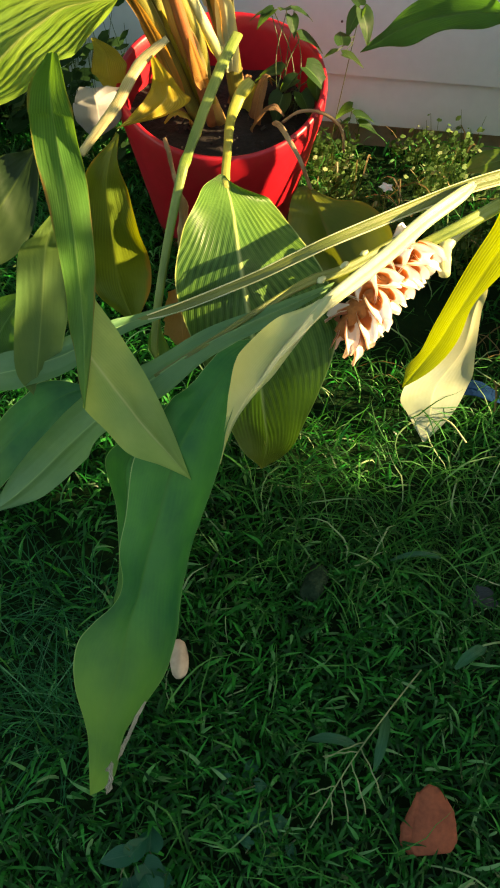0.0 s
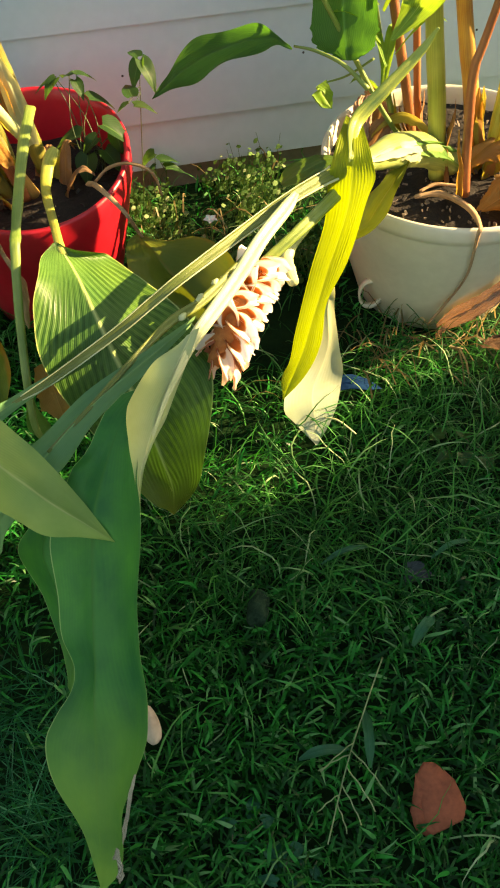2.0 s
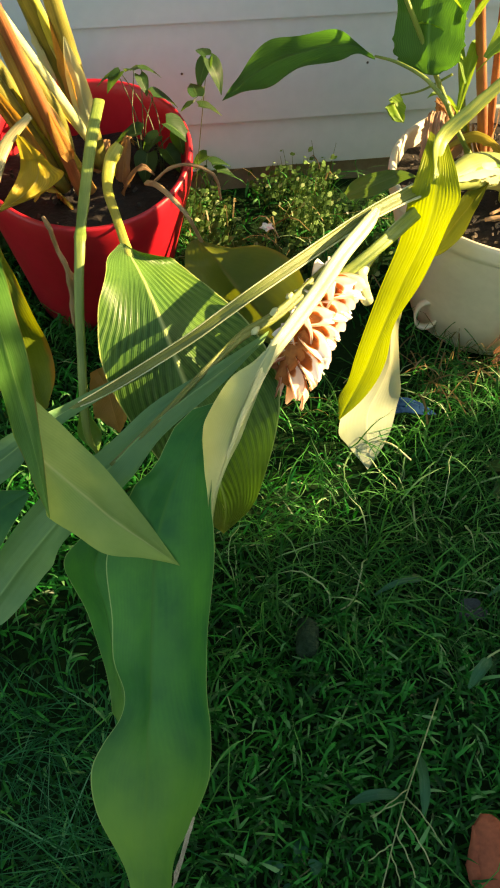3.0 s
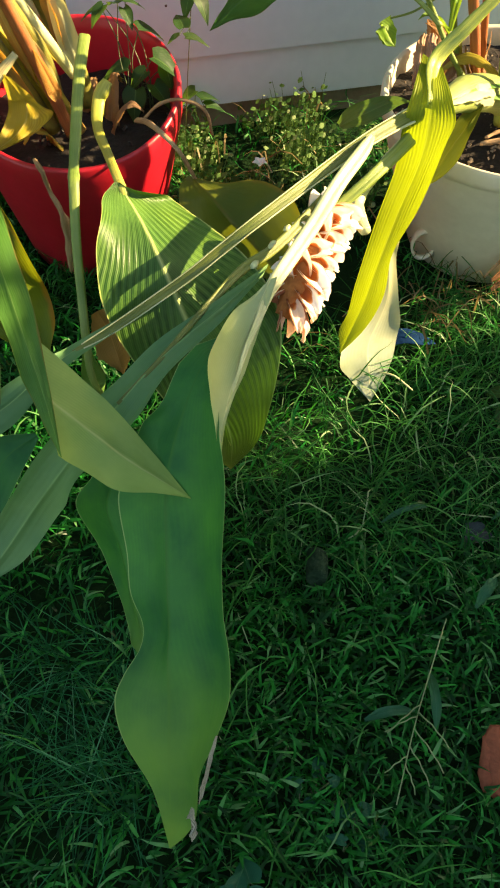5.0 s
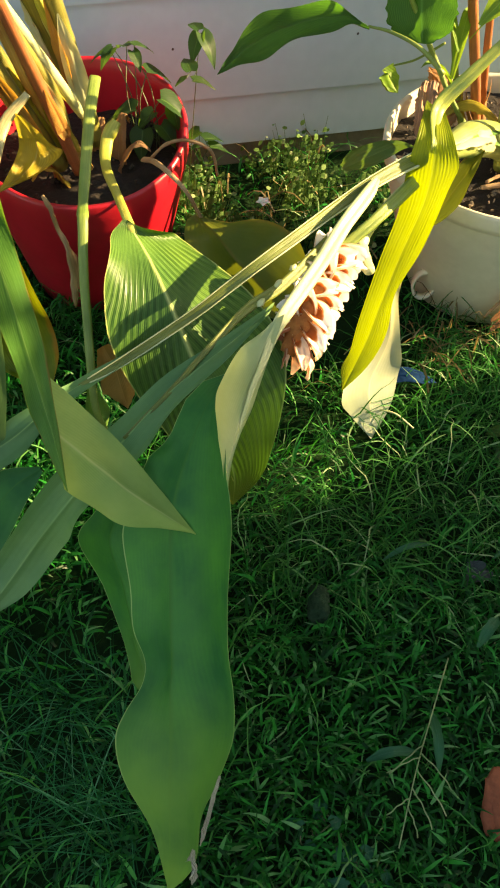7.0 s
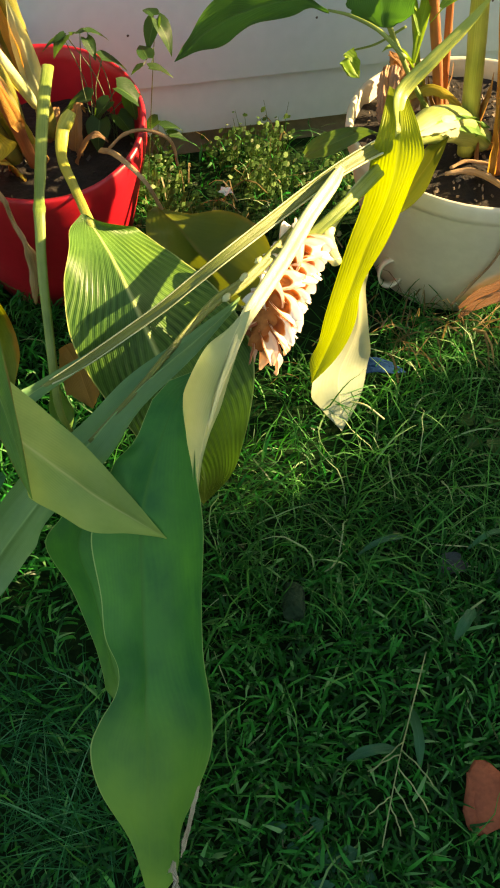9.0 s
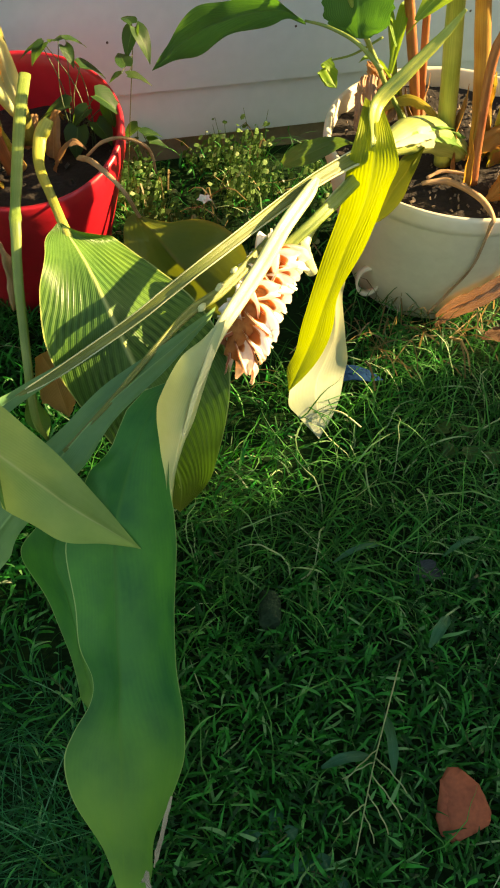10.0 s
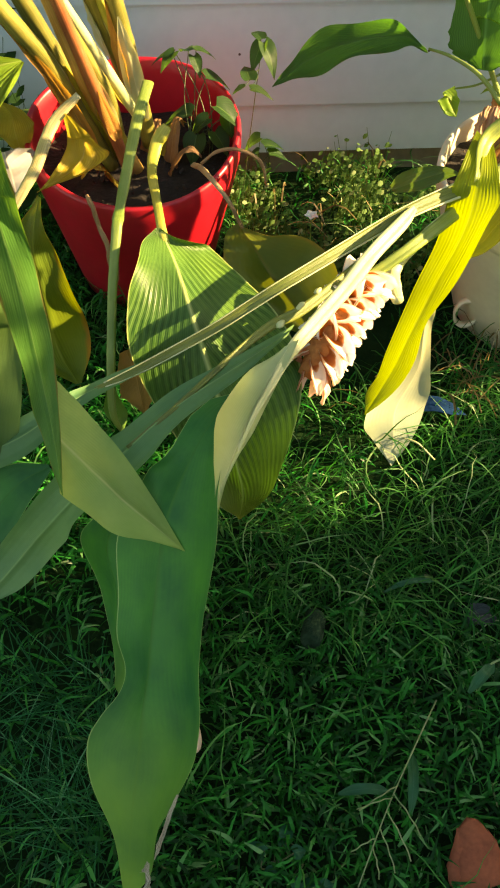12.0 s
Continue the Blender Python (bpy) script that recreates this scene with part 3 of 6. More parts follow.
# ---- stems, leaves and flower of the plant that leans out of the cream pot ----
T = dict(
    W=[(0.655, 1.617, 0.268, 0.02), (0.601, 1.601, 0.31, 0.027), (0.53, 1.541, 0.357, 0.027), (0.485, 1.496, 0.383, 0.02), (0.45, 1.46, 0.4, 0.014), (0.411, 1.434, 0.41, 0.01)],
    P1s=[(0.448, 1.464, 0.405, 0.011), (0.333, 1.405, 0.402, 0.0085), (0.188, 1.313, 0.387, 0.0068), (0.129, 1.291, 0.362, 0.0064), (0.082, 1.278, 0.337, 0.006), (-0.009, 1.264, 0.288, 0.0055), (-0.063, 1.252, 0.27, 0.002)],
    P2s=[(0.341, 1.405, 0.408, 0.004), (0.322, 1.379, 0.408, 0.0085), (0.278, 1.33, 0.402, 0.0092), (0.236, 1.283, 0.385, 0.0092), (0.181, 1.221, 0.373, 0.0082), (0.164, 1.196, 0.373, 0.0065), (0.146, 1.161, 0.373, 0.0042), (0.125, 1.123, 0.372, 0.003), (0.109, 1.092, 0.365, 0.002), (0.084, 1.053, 0.347, 0.001)],
    P3s=[(0.454, 1.468, 0.385, 0.009), (0.392, 1.437, 0.36, 0.0085), (0.346, 1.405, 0.34, 0.007), (0.323, 1.38, 0.33, 0.009), (0.319, 1.352, 0.325, 0.01), (0.32, 1.329, 0.325, 0.007)],
    P4s=[(0.458, 1.468, 0.395, 0.010), (0.42, 1.442, 0.383, 0.0095), (0.345, 1.383, 0.37, 0.008), (0.277, 1.347, 0.345, 0.007)],
    P5s=[(0.29, 1.374, 0.365, 0.006), (0.199, 1.294, 0.355, 0.0065), (0.152, 1.266, 0.352, 0.006), (0.103, 1.223, 0.347, 0.004), (0.042, 1.167, 0.335, 0.003), (-0.017, 1.129, 0.31, 0.002)],
    Ys=[(0.558, 1.525, 0.54, 0.002), (0.537, 1.526, 0.51, 0.006), (0.488, 1.509, 0.475, 0.0085), (0.445, 1.491, 0.445, 0.0095), (0.423, 1.438, 0.432, 0.004), (0.42, 1.431, 0.42, 0.002)],
    spike=[(0.28, 1.348, 0.338, 0), (0.235, 1.288, 0.318, 0), (0.196, 1.249, 0.28, 0)],
    arch=[(0.084, 1.727, 0.26, 0.0025), (0.11, 1.721, 0.285, 0.0028), (0.145, 1.716, 0.29, 0.0028), (0.178, 1.711, 0.27, 0.0028), (0.189, 1.719, 0.22, 0.002)],
    V=[(0.037, 0.653, 0.03, 0), (0.507, 1.552, 0.03, 0)],
    st=[(0.013, 1.687, 0.42, 0.0082), (-0.002, 1.611, 0.41, 0.008), (-0.016, 1.531, 0.39, 0.0074), (-0.027, 1.474, 0.369, 0.0067), (-0.029, 1.457, 0.366, 0.0078), (-0.031, 1.439, 0.362, 0.0067), (-0.039, 1.391, 0.32, 0.0061), (-0.045, 1.32, 0.27, 0.0057), (-0.05, 1.275, 0.2, 0.0049), (-0.041, 1.268, 0.16, 0.0025)],
    Fp=[(0.035, 1.697, 0.345, 0.0075), (0.026, 1.688, 0.338, 0.0105), (0.017, 1.68, 0.325, 0.0095), (0.01, 1.633, 0.315, 0.0075), (0.019, 1.525, 0.34, 0.0062), (0.027, 1.436, 0.36, 0.006), (0.035, 1.413, 0.346, 0.004), (0.056, 1.338, 0.331, 0.0022), (0.088, 1.247, 0.247, 0.0015), (0.115, 1.182, 0.12, 0.001)],
    Gp=[(0.071, 1.732, 0.255, 0.005), (0.083, 1.678, 0.285, 0.0048), (0.098, 1.627, 0.3, 0.004), (0.121, 1.594, 0.285, 0.0032), (0.136, 1.592, 0.25, 0.003), (0.142, 1.594, 0.235, 0.0025)],
    WL3s=[(0.55, 1.736, 0.4, 0.002), (0.509, 1.741, 0.375, 0.0018), (0.481, 1.76, 0.358, 0.0015)],
    Hp=[(-0.079, 1.633, 0.435, 0.005), (-0.115, 1.608, 0.41, 0.0080), (-0.139, 1.553, 0.38, 0.0080), (-0.159, 1.526, 0.36, 0.007), (-0.186, 1.501, 0.33, 0.006)],
    dry=[(-0.085, 1.599, 0.3, 0.0025), (-0.078, 1.585, 0.288, 0.0045), (-0.074, 1.591, 0.25, 0.0035), (-0.064, 1.582, 0.22, 0.005), (-0.063, 1.592, 0.17, 0.009), (-0.068, 1.592, 0.12, 0.007), (-0.07, 1.592, 0.09, 0.002)],
    r1=[(-0.018, 1.74, 0.243, 0.01), (-0.071, 1.72, 0.382, 0.0115), (-0.101, 1.7, 0.51, 0.011), (-0.1642, 1.6579, 0.7795, 0.0088)],
    r2=[(0.002, 1.8, 0.25, 0.013), (-0.017, 1.79, 0.399, 0.014), (-0.03, 1.78, 0.494, 0.013), (-0.0678, 1.751, 0.7699, 0.0104)],
    r3=[(-0.04, 1.75, 0.253, 0.009), (-0.048, 1.73, 0.371, 0.01), (-0.087, 1.71, 0.482, 0.009), (-0.1785, 1.6631, 0.7424, 0.0072)],
    r4=[(-0.013, 1.79, 0.307, 0.008), (-0.037, 1.77, 0.366, 0.009), (-0.089, 1.75, 0.486, 0.008), (-0.1991, 1.7077, 0.74, 0.0064)],
    r5=[(-0.057, 1.73, 0.257, 0.011), (-0.118, 1.7, 0.433, 0.0125), (-0.163, 1.67, 0.529, 0.012), (-0.2774, 1.5938, 0.773, 0.0096)],
    r6=[(-0.013, 1.83, 0.303, 0.013), (-0.048, 1.82, 0.427, 0.014), (-0.066, 1.8, 0.501, 0.013), (-0.13, 1.7289, 0.7641, 0.0104)],
    r7=[(-0.049, 1.76, 0.257, 0.012), (-0.108, 1.74, 0.411, 0.013), (-0.147, 1.72, 0.523, 0.012), (-0.2378, 1.6734, 0.7837, 0.0096)],
    r8=[(-0.032, 1.735, 0.242, 0.009), (-0.048, 1.715, 0.33, 0.01), (-0.076, 1.7, 0.448, 0.009), (-0.1402, 1.6656, 0.7184, 0.0072)],
    r9=[(-0.006, 1.82, 0.279, 0.008), (-0.026, 1.81, 0.398, 0.009), (-0.052, 1.8, 0.485, 0.008), (-0.1317, 1.7693, 0.7517, 0.0064)],
    w1=[(0.631, 1.61, 0.255, 0.0145), (0.612, 1.61, 0.373, 0.0135), (0.589, 1.6, 0.482, 0.013), (0.5314, 1.575, 0.7549, 0.0104)],
    w2=[(0.649, 1.54, 0.263, 0.008), (0.639, 1.545, 0.355, 0.007), (0.631, 1.55, 0.458, 0.007), (0.642, 1.55, 0.52, 0.006), (0.6909, 1.55, 0.7957, 0.0048)],
    w3=[(0.702, 1.63, 0.25, 0.013), (0.679, 1.64, 0.37, 0.012), (0.656, 1.64, 0.459, 0.012), (0.5859, 1.64, 0.7301, 0.0096)],
    w4=[(0.723, 1.61, 0.252, 0.014), (0.72, 1.61, 0.338, 0.0135), (0.716, 1.6, 0.426, 0.013), (0.7034, 1.5684, 0.7039, 0.0104)],
    w5=[(0.622, 1.7, 0.247, 0.008), (0.605, 1.71, 0.334, 0.008), (0.585, 1.72, 0.421, 0.008), (0.5227, 1.7512, 0.6922, 0.0064)],
    w6=[(0.646, 1.74, 0.241, 0.006), (0.631, 1.74, 0.335, 0.006), (0.625, 1.75, 0.404, 0.006), (0.601, 1.79, 0.6801, 0.0048)],
    w7=[(0.599, 1.71, 0.263, 0.006), (0.575, 1.72, 0.339, 0.005), (0.558, 1.73, 0.417, 0.005), (0.4988, 1.7648, 0.6885, 0.004)],
    w8=[(0.608, 1.68, 0.26, 0.005), (0.554, 1.69, 0.338, 0.004), (0.509, 1.7, 0.417, 0.004), (0.3712, 1.7306, 0.6588, 0.0032)],
    w9=[(0.772, 1.66, 0.237, 0.012), (0.759, 1.66, 0.355, 0.011), (0.742, 1.65, 0.433, 0.011), (0.6828, 1.6152, 0.7045, 0.0088)],
    wd=[(0.655, 1.561, 0.262, 0.003), (0.616, 1.576, 0.264, 0.0035), (0.587, 1.57, 0.26, 0.003)],
    wd2=[(0.576, 1.562, 0.258, 0.004), (0.616, 1.555, 0.262, 0.0065), (0.634, 1.495, 0.276, 0.006), (0.625, 1.428, 0.29, 0.004), (0.6211, 1.42, 0.275, 0.003), (0.6325, 1.4453, 0.1862, 0.0023), (0.6273, 1.4602, 0.1376, 0.0022), (0.6175, 1.471, 0.101, 0.003), (0.598, 1.478, 0.055, 0.002)],
)
ginger = thing("ginger_plant", "tall ginger plant with a shoot fallen over towards the lawn", "plant", (0.664, 1.64, 0.25))


def grow(name, bm, mat, plant, label=""):
    """A part given in the place's own metres, hung under its plant."""
    ob = part(name, bm, mat, plant, label)
    ob.matrix_parent_inverse = Matrix.Translation(-Vector(plant.location))
    return ob


grow("shoot", stalk(T["W"], 14, 30, 0.1, 0.08), STEM_SHOOT, ginger, "fallen yellow-green shoot")
for k, (first, last, a, mat) in enumerate(((0, 22, 235, LEAF_SOFT), (4, 30, 300, LEAF_SOFT), (16, 34, 265, LEAF_CREAM))):
    path = glide(T["W"], 40)
    rows = []
    for q in range(6):
        x, y, z, r = path[first + int(q * (last - first) / 5)]
        w = r * (1.1, 1.25, 1.25, 1.15, 0.9, 0.2)[q]
        c, e = math.cos(radians(a)), math.sin(radians(a))
        rows.append((x + c * r * 0.72, y + e * r * 0.72, z + r * 0.74, a + 90, w, -22, a - 90, w, -30))
    grow("sheath", blade(rows, 0.0004, 5, -0.28, 0.001, 36, 9, ragged=0.12, seed=84 + k, uneven=0.0015), mat, ginger, "torn sheath round the fallen shoot")
# Torn sheath; its cream colour stands in for sunlight falling on it.
L_TORN_SHEATH = [
    (0.50, 1.50, 0.385, 130, 0.008, -20, -50, 0.010, -40),
    (0.525, 1.512, 0.388, 130, 0.020, -25, -50, 0.026, -62),
    (0.55, 1.533, 0.374, 130, 0.022, -30, -50, 0.030, -66),
    (0.565, 1.55, 0.358, 130, 0.010, -20, -50, 0.012, -50),
]
grow("sheath", blade(L_TORN_SHEATH, 0.0, 4, -0.35, 0.001, 28, 10, ragged=0.25, seed=80, uneven=0.003), LEAF_CREAM, ginger, "torn sheath round the shoot, sunlit patch put into its cream colour")
for key, mat in (("P1s", STEM_CHANNEL), ("P2s", STEM_PALE), ("P4s", STEM_GREEN), ("P5s", STEM_CHANNEL), ("Ys", STEM_STRAP)):
    petiole = grow("petiole", stalk(T[key], 16, 48, 0.75, 0.06, flat=0.3 if key == "Ys" else 0.62, face=Vector((0, 0.7, -0.7))), mat, ginger)
    if key == "P1s":
        path = glide(T[key], 24)
        # Pale wings whose colour and taper also stand in for sunlit rims.
        for turn, size in ((1, 0.17), (-1, 0.10)):
            rows = []
            for j in range(1, 24):
                x, y, z, r = path[j]
                across = (Vector(path[j + 1][:3]) - Vector(path[j - 1][:3])).cross(Vector((0, 0.7, -0.7))).normalized() * turn * r * 0.92
                up = 0.35 * r
                rows.append((x + across.x, y + across.y - up, z + across.z + up, r * size * (1 - 0.028 * j) * (1 + 0.35 * noise.noise((j * 0.6, turn, 3)))))
            part("edge", stalk(rows, 8, 48), STEM_EDGE, petiole, "thin pale wing of the petiole, its sunlit rim put into the colour")
grow("bud", stalk(T["P3s"], 14, 48, 0.1, 0.12, flat=0.85, face=Vector((0, 0.7, -0.7))), STEM_PALE, ginger, "pale curved flower tube")
# Pale lumps added in place of sun flecks on the shaded petiole.
for x, y, z, length in ((0.164, 1.268, 0.353, 0.0062), (0.190, 1.291, 0.359, 0.0070), (0.213, 1.313, 0.361, 0.0055)):
    grow("scale", lump((length, 0.0038, 0.0028), int(x * 1000), 0.7, 2), STEM_PALE, ginger, "small pale lump standing in for a sun fleck on a petiole").matrix_basis = pose(x, y, z, 20, -10, 40)
for key, mat in (("w1", STEM_YELLOW), ("w2", STEM_RED), ("w3", STEM_OCHRE), ("w4", STEM_YELLOW), ("w5", STEM_RED), ("w6", STEM_RED), ("w7", STEM_GREEN), ("w8", STEM_GREEN), ("w9", STEM_OCHRE)):
    grow("stem", stalk(T[key], 12, 30, 0.0, 0.06), mat, ginger)

for k, key in enumerate(("w1", "w3", "w4", "w5", "w9", "w2", "w1", "w4", "w3", "w6", "w7")):
    rnd = random.Random(500 + k)
    path = glide(T[key], 40)
    a = rnd.uniform(150, 390)
    c, s = math.cos(radians(a)), math.sin(radians(a))
    top = rnd.randint(8, 20)
    rows = []
    for q in range(5):
        x, y, z, r = path[int(q * top / 4)]
        out = r * (1.12 + 0.25 * q * (q > 2))
        w = r * (1.5, 1.35, 1.1, 0.8, 0.15)[q]
        rows.append((x + c * out, y + s * out, z, a + 90, w, -20, a - 90, w, -20))
    grow("sheath", blade(rows, 0.0004, 4, -0.25, 0.002, 26, 7, ragged=0.35, seed=520 + k, uneven=0.001), (LEAF_DRY, LEAF_DEAD, LEAF_HUSK)[k % 3], ginger, "dry papery stem sheath")
L_BIG = [
    (0.127, 1.177, 0.367, -174, 0.018, -24, 42, 0.041, -3),
    (0.078, 1.124, 0.357, 168, 0.032, -19, -17, 0.018, 39),
    (0.046, 1.081, 0.325, 154, 0.057, -31, -46, 0.063, 35),
    (0.027, 1.049, 0.296, 152, 0.057, -27, -42, 0.089, 38),
    (0.017, 1.021, 0.273, 151, 0.066, -28, -43, 0.105, 42),
    (0.008, 0.969, 0.247, 147, 0.061, -36, -46, 0.104, 44),
    (0.002, 0.932, 0.225, 143, 0.061, -38, -41, 0.096, 43),
    (-0.002, 0.905, 0.208, 135, 0.058, -46, -37, 0.093, 42),
    (-0.006, 0.886, 0.196, 140, 0.058, -47, -34, 0.093, 40),
    (-0.01, 0.864, 0.183, 152, 0.067, -37, -31, 0.095, 41),
    (-0.015, 0.842, 0.164, 159, 0.066, -24, -31, 0.096, 44),
    (-0.022, 0.809, 0.133, 160, 0.052, -15, -31, 0.088, 52),
    (-0.029, 0.772, 0.091, 165, 0.02, -18, -31, 0.059, 54),
    (-0.04, 0.729, 0.033, 165, 0, 0, -31, 0, 0),
]
grow("leaf", blade(L_BIG, 0.00015, 5, 0.22, 0.001, 84, 20, seed=3, uneven=0.003, left_cup=0.10), LEAF_LONG, ginger, "long drooping deep green leaf")
L_TUCKED = [
    (0.002, 1.121, 0.266, 136, 0.025, -37, -28, 0.018, 23),
    (-0.027, 1.095, 0.236, 135, 0.067, -46, -22, 0.032, 18),
    (-0.051, 1.078, 0.19, 136, 0.08, -42, -29, 0.054, 28),
    (-0.044, 1.034, 0.152, 130, 0.064, -51, -39, 0.058, 37),
    (-0.04, 0.983, 0.126, 130, 0.042, -54, -37, 0.051, 44),
    (-0.035, 0.943, 0.118, 146, 0.033, -55, -33, 0.035, 43),
    (-0.033, 0.909, 0.109, 146, 0, 0, -33, 0, 0),
]
grow("leaf_fold", blade(L_TUCKED, 0.0, 4, 0.1, 0.001, 50, 12, seed=46, uneven=0.002), LEAF_LONG, ginger, "dark half of the long leaf folded under")
L_TORN = [
    (0.028, 0.785, 0.214, 170, 0.001, 1, -34, 0.001, -7),
    (0.021, 0.774, 0.202, 158, 0.002, 5, -34, 0.002, -7),
    (0.013, 0.762, 0.18, 140, 0.002, 9, -34, 0.002, -7),
    (0.005, 0.752, 0.157, 146, 0.002, 7, -43, 0.003, -9),
    (-0, 0.744, 0.139, 146, 0, 0, -43, 0, 0),
]
grow("torn_margin", blade(L_TORN, 0.0, 3, 0.8, 0.002, 18, 5, ragged=0.6, seed=44), LEAF_TORN, ginger, "withered whitish torn margin")
L_TORN_B = [
    (-0.007, 0.744, 0.127, 140, 0.002, 8, -40, 0.002, -8),
    (-0.011, 0.737, 0.111, 164, 0.005, 4, -28, 0.005, -6),
    (-0.012, 0.728, 0.094, -159, 0.004, -3, -21, 0.005, -4),
    (-0.014, 0.722, 0.08, -159, 0, 0, -21, 0, 0),
]
grow("torn_margin", blade(L_TORN_B, 0.0, 3, 0.8, 0.002, 18, 5, ragged=0.7, seed=45), LEAF_TORN, ginger, "withered whitish torn margin")
L_CURL = [
    (0.171, 1.211, 0.383, -145, 0.011, -7, 3, 0.008, 16),
    (0.148, 1.175, 0.375, -161, 0.032, 26, 14, 0.012, -9),
    (0.123, 1.127, 0.37, -162, 0.042, 28, 16, 0.013, -29),
    (0.109, 1.098, 0.365, -165, 0.039, 38, 23, 0.013, -25),
    (0.095, 1.066, 0.361, -170, 0.024, 42, 43, 0.01, -8),
    (0.083, 1.038, 0.354, -191, 0.008, 43, 51, 0.009, 11),
    (0.078, 1.019, 0.341, -177, 0.002, 22, 42, 0.003, 27),
    (0.076, 1.004, 0.328, -177, 0, 0, 42, 0, 0),
]
grow("leaf_margin", blade(L_CURL, 0.0, 3, 0.25, 0.0, 48, 12, seed=4, uneven=0.0012), LEAF_BLEACHED, ginger, "pale underside of a curled leaf margin")
L_FOLD = [
    (0.174, 1.254, 0.355, 61, 0.013, 0, -124, 0.011, 0),
    (0.107, 1.201, 0.355, 83, 0.024, -12, -93, 0.018, -16),
    (0.04, 1.165, 0.335, 92, 0.028, -10, -93, 0.023, -13),
    (-0.016, 1.129, 0.31, 107, 0.027, 0, -69, 0.031, 0),
    (-0.079, 1.101, 0.26, 127, 0.033, 38, -84, 0.025, -25),
    (-0.127, 1.086, 0.207, 156, 0.03, 30, -28, 0.028, -19),
    (-0.167, 1.07, 0.161, 144, 0.028, 34, -40, 0.026, -22),
    (-0.2, 1.052, 0.131, 115, 0.023, 35, -7, 0.018, -23),
    (-0.232, 1.039, 0.105, 115, 0, 0, -7, 0, 0),
]
grow("leaf", blade(L_FOLD, 0.0008, 4, 0.5, 0.003, 50, seed=5), LEAF_TEAL, ginger, "blue-green leaf folded along its midrib")
L_NARROW = [
    (0.025, 1.274, 0.302, 108, 0.004, 0, -81, 0.004, 0),
    (-0.01, 1.266, 0.287, 106, 0.008, 0, -75, 0.008, 0),
    (-0.067, 1.25, 0.27, 92, 0.012, 0, -59, 0.012, 0),
    (-0.102, 1.228, 0.265, 109, 0.013, 44, -71, 0.013, -44),
    (-0.148, 1.205, 0.246, 111, 0.022, 17, -69, 0.024, -18),
    (-0.199, 1.199, 0.22, 115, 0.026, 21, -65, 0.025, -19),
    (-0.244, 1.199, 0.199, 112, 0.026, 20, -68, 0.025, -19),
    (-0.321, 1.196, 0.166, 112, 0, 0, -68, 0, 0),
]
grow("leaf", blade(L_NARROW, 0.0004, 3, 0.35, 0.002, 60, seed=6), LEAF_TEAL, ginger, "blue-green leaf with pale margins")
L_UNDER = [
    (-0.122, 1.177, 0.215, 125, 0.004, 40, -56, 0.004, -40),
    (-0.161, 1.169, 0.195, 111, 0.025, 41, -60, 0.028, -18),
    (-0.201, 1.143, 0.165, 91, 0.046, 37, -82, 0.048, -23),
    (-0.246, 1.109, 0.122, 86, 0.049, 33, -83, 0.05, -21),
    (-0.294, 1.067, 0.08, 86, 0, 0, -83, 0, 0),
]
grow("leaf", blade(L_UNDER, 0.0004, 4, 0.2, 0.002, seed=7), LEAF_LONG, ginger)
L_YELLOW = [
    (0.445, 1.504, 0.44, 113, 0.016, 0, -51, 0.014, 0),
    (0.424, 1.434, 0.43, 150, 0.026, 0, -30, 0.026, 0),
    (0.413, 1.408, 0.37, 134, 0.042, -37, -46, 0.042, 46),
    (0.387, 1.395, 0.285, 150, 0.034, -36, -29, 0.038, 41),
    (0.36, 1.372, 0.21, 138, 0.036, -44, -9, 0.04, 60),
    (0.339, 1.353, 0.16, 143, 0.037, -54, -18, 0.042, 46),
    (0.305, 1.324, 0.105, 143, 0, 0, -18, 0, 0),
]
grow("leaf", blade(L_YELLOW, 0.0004, 7, 0.12, 0.0, 50, 30, seed=8, slant=0.1, uneven=0.0008), LEAF_YELLOW, ginger, "yellow pleated leaf with sun shining through")
L_CREAM = [
    (0.397, 1.409, 0.25, 135, 0.003, 0, -68, 0.005, 0),
    (0.393, 1.405, 0.2, 174, 0.01, 0, 24, 0.012, 0),
    (0.389, 1.38, 0.14, 186, 0.028, 0, -6, 0.018, 0),
    (0.361, 1.354, 0.08, 207, 0.064, 18, 18, 0.053, -11),
    (0.359, 1.328, 0.04, 185, 0.033, 0, -6, 0.028, 0),
    (0.354, 1.296, 0.012, 185, 0, 0, -6, 0, 0),
]
grow("leaf_margin", blade(L_CREAM, 0.0, 4, 0.1, 0.002, seed=9, uneven=0.001), LEAF_CREAM, ginger, "cream twisted end of the yellow leaf")
L_CANNA = [
    (0.397, 1.665, 0.47, 98, 0.007, 0, -98, 0.007, 0),
    (0.377, 1.732, 0.455, 90, 0.038, 0, -93, 0.028, 0),
    (0.313, 1.769, 0.43, 88, 0.060, 0, -90, 0.046, 0),
    (0.251, 1.767, 0.405, 90, 0.052, 0, -79, 0.040, 0),
    (0.193, 1.73, 0.385, 90, 0, 0, -79, 0, 0),
]
grow("leaf", blade(L_CANNA, 0.001, 5, 0.3, 0.004, seed=10), LEAF_DARKTOP, ginger, "dark green pointed leaf held against the wall")
